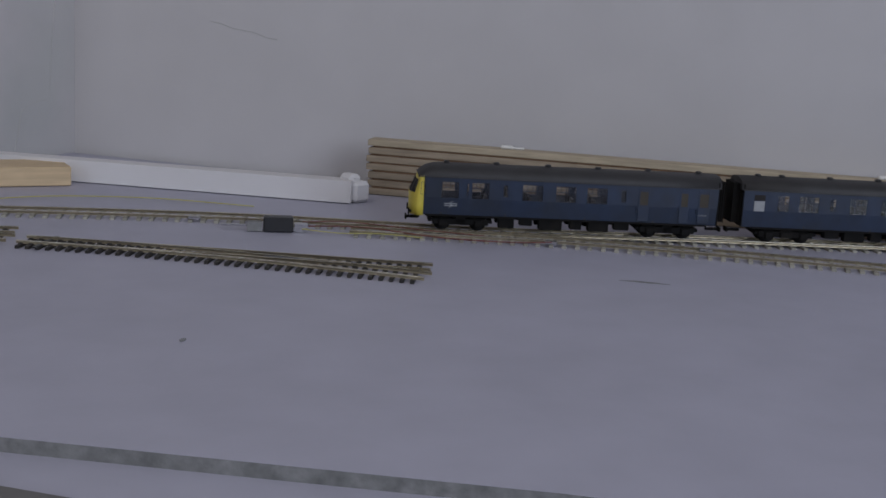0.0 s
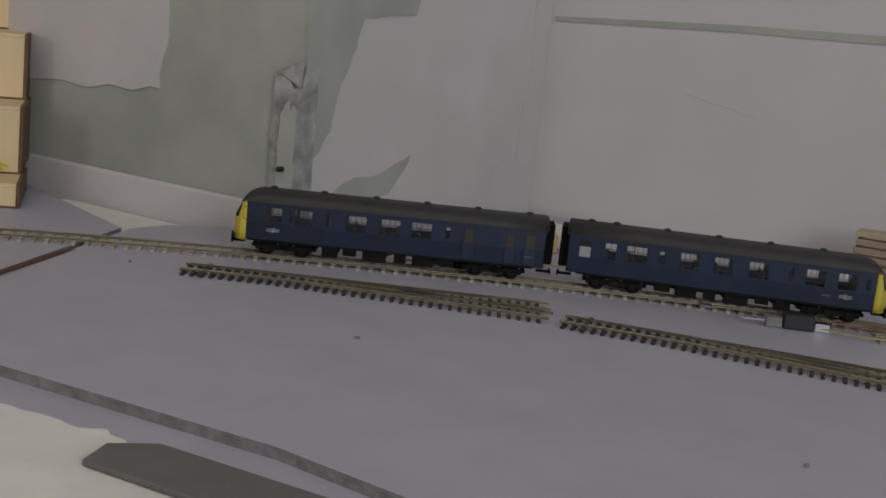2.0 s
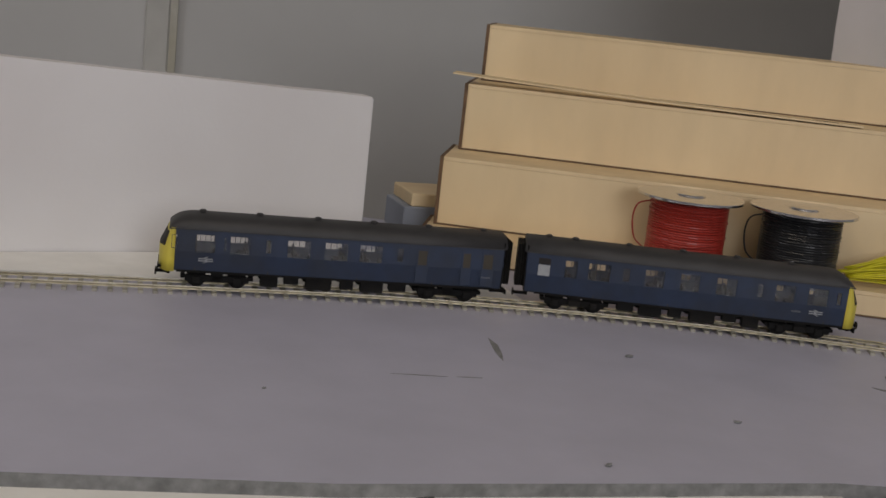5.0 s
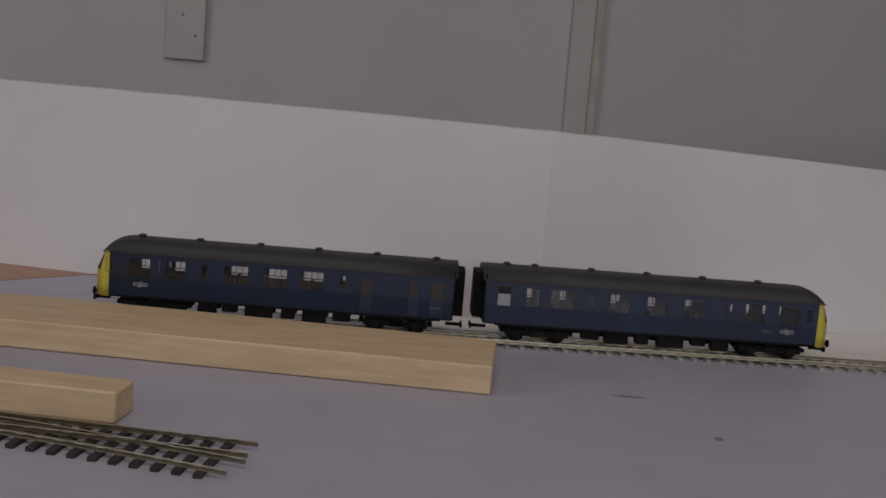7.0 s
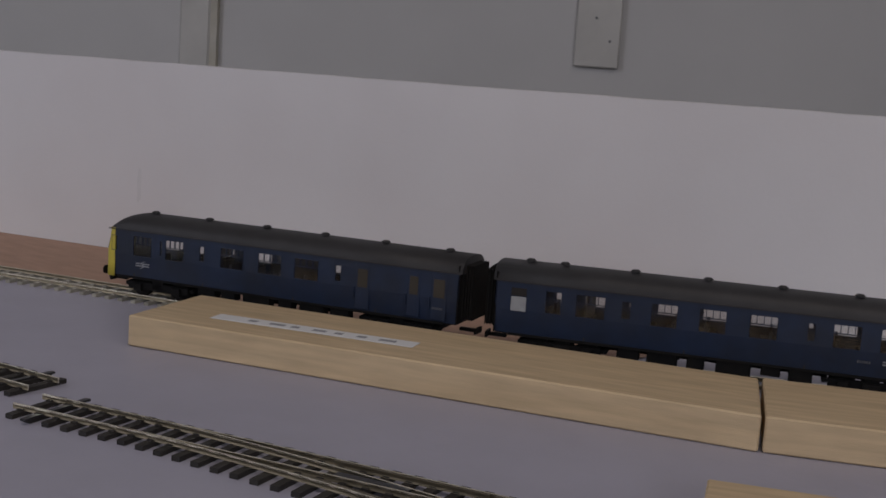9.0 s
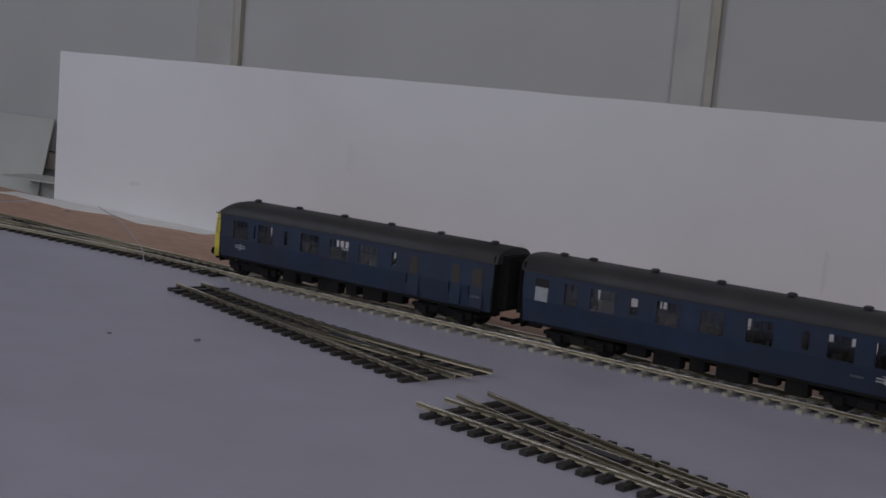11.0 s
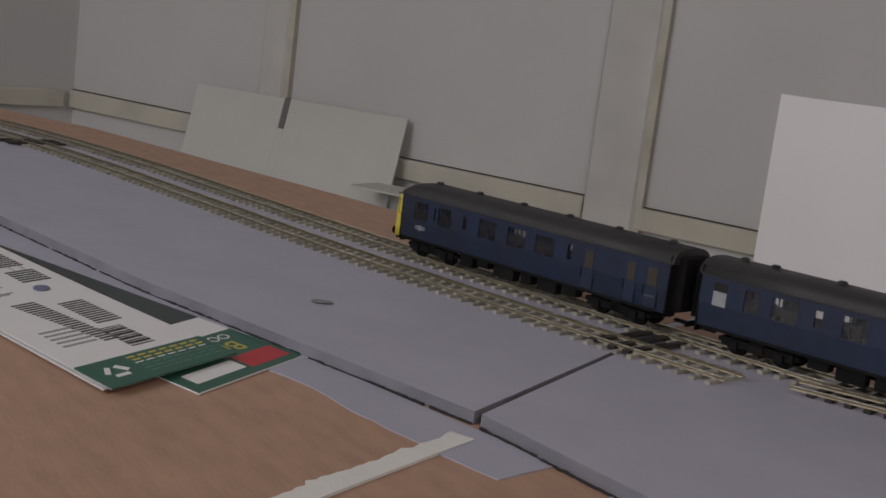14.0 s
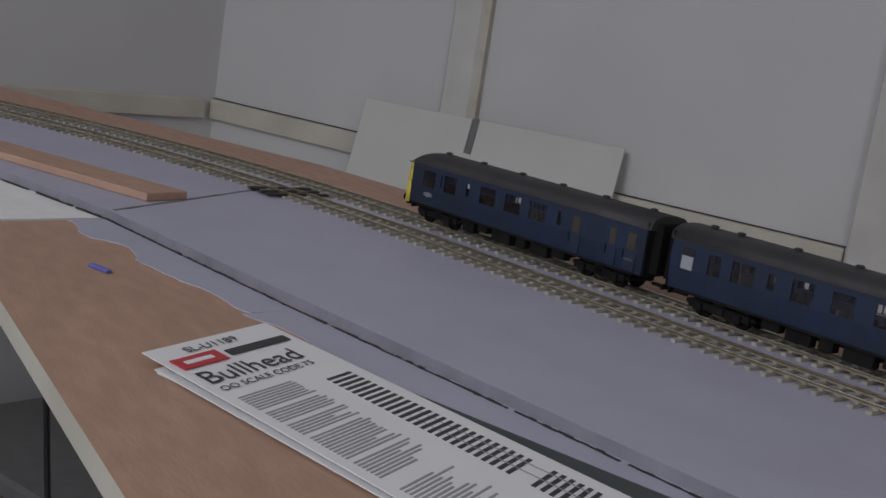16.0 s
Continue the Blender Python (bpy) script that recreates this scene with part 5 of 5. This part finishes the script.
bm = bmesh.new()
nseg = 20
rows = []
for i in range(nseg + 1):
    u = i / nseg
    z = sheet_z(0.386 * u)
    x = 0.386 * u
    rows.append([bm.verts.new((x, y, z + dz)) for y, dz in ((-0.043, 0), (0.043, 0), (0.043, -0.0004), (-0.043, -0.0004))])
for a, b in zip(rows, rows[1:]):
    for k in range(4):
        bm.faces.new((a[k], a[(k + 1) % 4], b[(k + 1) % 4], b[k]))
bm.faces.new(rows[0])
bm.faces.new(rows[-1][::-1])
part("sheet", bm, M_PAPER, lf)
ZP = 0.0034


def ink(x0, x1, y0, y1, material=M_INK, z=0.0, name="print"):
    top = sheet_z((x0 + x1) / 2) + 0.0002
    part(name, boxes((x0, x1, y0, y1, top - 0.0002, top)), material, lf)


part("under_sheet", boxes((0.012, 0.38, -0.044, 0.039, 0.0002, 0.0006)), M_PAPER, lf)
for txt, size, x, y in (("SL-U1189", 0.0090, 0.0125, -0.024), ("Bullhead", 0.0195, 0.0470, -0.039), ("OO SCALE CODE 75", 0.0070, 0.0560, -0.038)):
    words(txt, size, pose(x, y, sheet_z(x - 0.006) + 0.0004, 0, 0, 90), M_INK, lf)
part("red_panel", boxes((0.0165, 0.0285, -0.039, -0.010, 0.0041, 0.0046)), M_REDINK, lf, "red logo panel")
part("logo_bar", boxes((0.0208, 0.0245, -0.034, -0.016, 0.0046, 0.0047)), M_PAPER, lf, "white logo bar")
part("title_bar", boxes((0.0195, 0.0262, -0.006, 0.037, 0.0041, 0.0045)), M_INK, lf, "dark title bar")
random.seed(21)
x = 0.064
while x < 0.150:
    w = random.choice((0.074, 0.068, 0.05, 0.07))
    if random.random() > 0.12:
        ink(x, x + 0.0011, -0.037, -0.037 + w * 0.52, M_GREYINK, 0.0046)
    x += 0.0023
x = 0.160
while x < 0.236:
    ink(x, x + 0.0011, -0.037, -0.037 + random.uniform(0.02, 0.036), M_GREYINK, 0.0036)
    x += 0.0024
# turnout drawings: rows of sleepers
for i in range(34):
    x = 0.072 + 0.0043 * i
    if 25 < i < 28:
        continue
    ink(x, x + 0.0022, 0.016 - 0.0001 * i, 0.034, M_INK, 0.0047 if i < 14 else 0.0040)
ink(0.072, 0.212, 0.0285, 0.0290, M_GREYINK, 0.0050)
ink(0.072, 0.212, 0.0205, 0.0210, M_GREYINK, 0.0050)
for i in range(22):
    x = 0.252 + 0.0036 * i
    ink(x, x + 0.0017, -0.018 + 0.0006 * i, -0.002 + 0.0003 * i, M_INK, 0.0034)
for i in range(12):
    x = 0.262 + 0.0036 * i
    ink(x, x + 0.0017, 0.008, 0.026, M_INK, 0.0034)
bm = bmesh.new()
cyl(bm, 0.0052, 0.0052, 0.0020, 0.0028, 20, pose(0.232, 0.016, 0.0002))
part("smudge", bm, mat("blue_grey_ink", (0.16, 0.16, 0.27), 0.6), lf, "blue grey ink spot")
for i in range(14):
    x = 0.312 + 0.0024 * i
    ink(x, x + 0.0006 + 0.0006 * (i % 3), 0.002, 0.018, M_INK, ZP)
for i in range(5):
    ink(0.300 + 0.006 * i, 0.302 + 0.006 * i, -0.03, -0.008, M_GREYINK, ZP)
part("green_band", boxes((0.3540, 0.3865, -0.0432, 0.0432, 0.0022, 0.0028)), M_GREENINK, lf, "dark green printed band")
for i in range(6):
    for k in range(7):
        y = -0.013 + 0.0075 * k + 0.001 * (i % 2)
        part("small_print", boxes((0.3575 + 0.0042 * i, 0.3585 + 0.0042 * i + (0.0008 if i < 2 else 0.0), y, y + 0.0052, 0.0028, 0.0029)), M_GOLDINK if i < 2 else (M_PAPER if i == 2 else M_MUTED), lf)
bm = bmesh.new()
for k in range(3):
    a = 2 * math.pi * k / 3
    box(bm, -0.0042, 0.0042, -0.0015, 0.0015, 0, 0.0003, pose(0.3705 + 0.0052 * math.cos(a), -0.028 + 0.0052 * math.sin(a), 0.0028, 0, 0, math.degrees(a) + 90))
part("recycling_arrows", bm, M_PAPER, lf, "white triangular arrow mark")

L2 = pose(-2.798, -1.216, 0, 0, 0, 18.5)
lg = thing("dark_leaflet", "dark green printed leaflet under the white one", "leaflet", "leaflets on the plywood", at=L2 @ pose(0, 0, -0.0058))
part("sheet", boxes((0, 0.372, -0.044, 0.040, 0, 0.0007)), M_PAPER, lg, bevel=0.0001)
part("dark_panel", boxes((0, 0.293, -0.0438, 0.0398, 0.0007, 0.0009)), M_NAVYINK, lg, "dark slate printed panel")
part("green_panel", boxes((0.318, 0.3715, -0.0438, 0.0398, 0.0007, 0.0009)), M_GREENINK, lg, "dark green printed panel")
part("red_panel", boxes((0.350, 0.366, 0.004, 0.036, 0.0009, 0.0010)), M_REDINK, lg, "red logo panel")
part("title_bar", boxes((0.352, 0.364, -0.036, 0.001, 0.0009, 0.0010)), M_PAPER, lg, "white title bar")
words("Bu", 0.018, pose(0.333, 0.026, 0.0010, 0, 0, -90), M_GOLDINK, lg)
words("OO", 0.010, pose(0.322, 0.030, 0.0010, 0, 0, -90), M_PAPER, lg)


def skew(leaflet, stretch_x, lean, stretch_y):
    """The folded sheets were cut and folded off square."""
    S = Matrix(((stretch_x, lean, 0, 0), (0, stretch_y, 0, 0), (0, 0, 1, 0), (0, 0, 0, 1)))
    for piece in leaflet.children:
        piece.data.transform(piece.matrix_basis.inverted() @ S @ piece.matrix_basis)


skew(lf, 0.962, -0.31, 0.94)
skew(lg, 1.0, -0.28, 1.0)

# ---------------------------------------------------------------- small things
thing("plywood_offcut", "long thin plywood offcut lying by the track", "plywood strip", at=along((-3.129, -1.131), (-3.472, -1.294), 0.0003),
      bm=boxes((0, 0.38, -0.019, 0.019, 0, 0.0055)), material=M_BROWN, bevel=0.0004)
thing("blue_plastic_bit", "small blue plastic scrap on the plywood", "scrap", at=pose(-2.946, -1.228, -0.0058, 0, 0, 20), bm=boxes((-0.008, 0.008, -0.002, 0.002, 0, 0.002)), material=M_PURPLE, bevel=0.0005)
thing("dried_leaf", "small dry curled scrap on the board", "scrap", at=pose(-2.549, -1.015, 0.0004, 0, 0, 60), bm=prisms(([(-0.006, 0), (-0.002, 0.0022), (0.004, 0.0018), (0.008, 0), (0.003, -0.0018), (-0.003, -0.0016)], 0, 0.0016)), material=M_EDGE, bevel=0.0006)
wire("loose_strand", [(-2.1350, -0.7810, 0.0005), (-2.1378, -0.7808, 0.0109), (-2.1444, -0.7869, 0.0219), (-2.1515, -0.7940, 0.0310), (-2.1573, -0.8007, 0.0352), (-2.1616, -0.8056, 0.0387)], 0.00032, M_GREYINK2, "pale thin strand sticking up beside the turnout")
wire("hanging_cable", [(-2.905, -1.262, -0.017), (-2.915, -1.258, -0.06), (-2.90, -1.25, -0.16), (-2.86, -1.24, -0.24), (-2.80, -1.23, -0.30), (-2.74, -1.21, -0.36)], 0.0018, M_BLACKWIRE, "black cable hanging under the plywood deck")
crate = thing("storage_crate", "dark brown storage crate standing under the boards", "crate", at=pose(-3.70, -1.02, ZF, 0, 0, 20))
part("body", boxes((-0.14, 0.14, -0.11, 0.11, 0, 0.36)), M_BROWN_DK, crate, bevel=0.006)
part("lid", boxes((-0.147, 0.147, -0.117, 0.117, 0.36, 0.385)), M_GREYPLATE, crate, "grey lid", bevel=0.005)
tub = thing("grey_tub", "low grey plastic tub on the floor under the boards", "tub", at=pose(-3.30, -1.10, ZF, 0, 0, 8))
part("shell", boxes((-0.16, 0.16, -0.12, -0.114, 0.004, 0.24), (-0.16, 0.16, 0.114, 0.12, 0.004, 0.24), (-0.16, -0.154, -0.114, 0.114, 0.004, 0.24), (0.154, 0.16, -0.114, 0.114, 0.004, 0.24), (-0.16, 0.16, -0.12, 0.12, 0, 0.004)), M_GREYPLATE, tub)
part("rim", boxes((-0.168, 0.168, -0.128, -0.12, 0.228, 0.242), (-0.168, 0.168, 0.12, 0.128, 0.228, 0.242), (-0.168, -0.16, -0.12, 0.12, 0.228, 0.242), (0.16, 0.168, -0.12, 0.12, 0.228, 0.242)), M_FASCIA, tub, "pale rim")
random.seed(31)
for x, y in ((-1.932, -0.884), (-1.905, -0.846), (-0.50, -0.13), (-0.34, -0.06), (0.03, -0.17), (-0.14, -0.02), (0.26, -0.33), (-0.42, -0.22), (-2.202, -0.933), (-0.66, -0.33), (-0.47, -0.33), (-0.80, -0.42), (-2.371, -0.711), (-2.427, -0.733)):
    r = random.uniform(0.0010, 0.0020)
    bm = bmesh.new()
    bmesh.ops.create_icosphere(bm, subdivisions=1, radius=r, matrix=Matrix.Diagonal((1.6, 1, 0.6, 1)))
    for v in bm.verts:
        v.co *= random.uniform(0.75, 1.2)
    thing("dirt_crumb", "dark crumb of dirt on the painted board", "crumb", "crumbs on the board", at=pose(x, y, r * 0.4, 0, 0, random.uniform(0, 180)), bm=bm, material=M_EDGE)
# scrapes and pencil lines in the paint
for a, b, w in (((-0.590, -0.150), (-0.566, -0.194), 0.0035), ((-0.614, -0.262), (-0.584, -0.246), 0.0008), ((-0.580, -0.243), (-0.566, -0.235), 0.0008), ((0.552, -0.203), (0.583, -0.217), 0.003),
                ((-0.862, -0.366), (-0.880, -0.377), 0.003), ((-0.35, -0.09), (-0.325, -0.10), 0.003)):
    L = span(a, b)
    z = -0.0064 if a[1] < -1.04 else 0.0
    bm = prisms(([(0, 0), (L * 0.3, w), (L * 0.7, w * 0.7), (L, 0), (L * 0.6, -w * 0.4), (L * 0.25, -w * 0.2)], -0.0004, 0.0003))
    ob = structure("paint_scrape", bm, M_EDGE, "dark scrape through the grey paint", "scrape")
    ob.matrix_basis = along(a, b, z)



def motions():
    half = 0.1175
    gap = 0.0195

    def place(s_mid, turn):
        a, b = on_line(s_mid + 0.08), on_line(s_mid - 0.08)
        c = (a + b) / 2
        return pose(c.x, c.y, 0.0045, 0, 0, math.degrees(math.atan2(a.y - b.y, a.x - b.x)) + turn)

    def nose(t):
        for (t0, s0), (t1, s1) in zip(NOSE, NOSE[1:]):
            if t <= t1 + 1e-6:
                return s0 + (s1 - s0) * (t - t0) / (t1 - t0)
        return NOSE[-1][1]

    times = [0.5 * i for i in range(33)]
    walk(car_a, [(t, place(nose(t) - half, 0)) for t in times])
    walk(car_b, [(t, place(nose(t) - 3 * half - gap, 180)) for t in times])


motions()
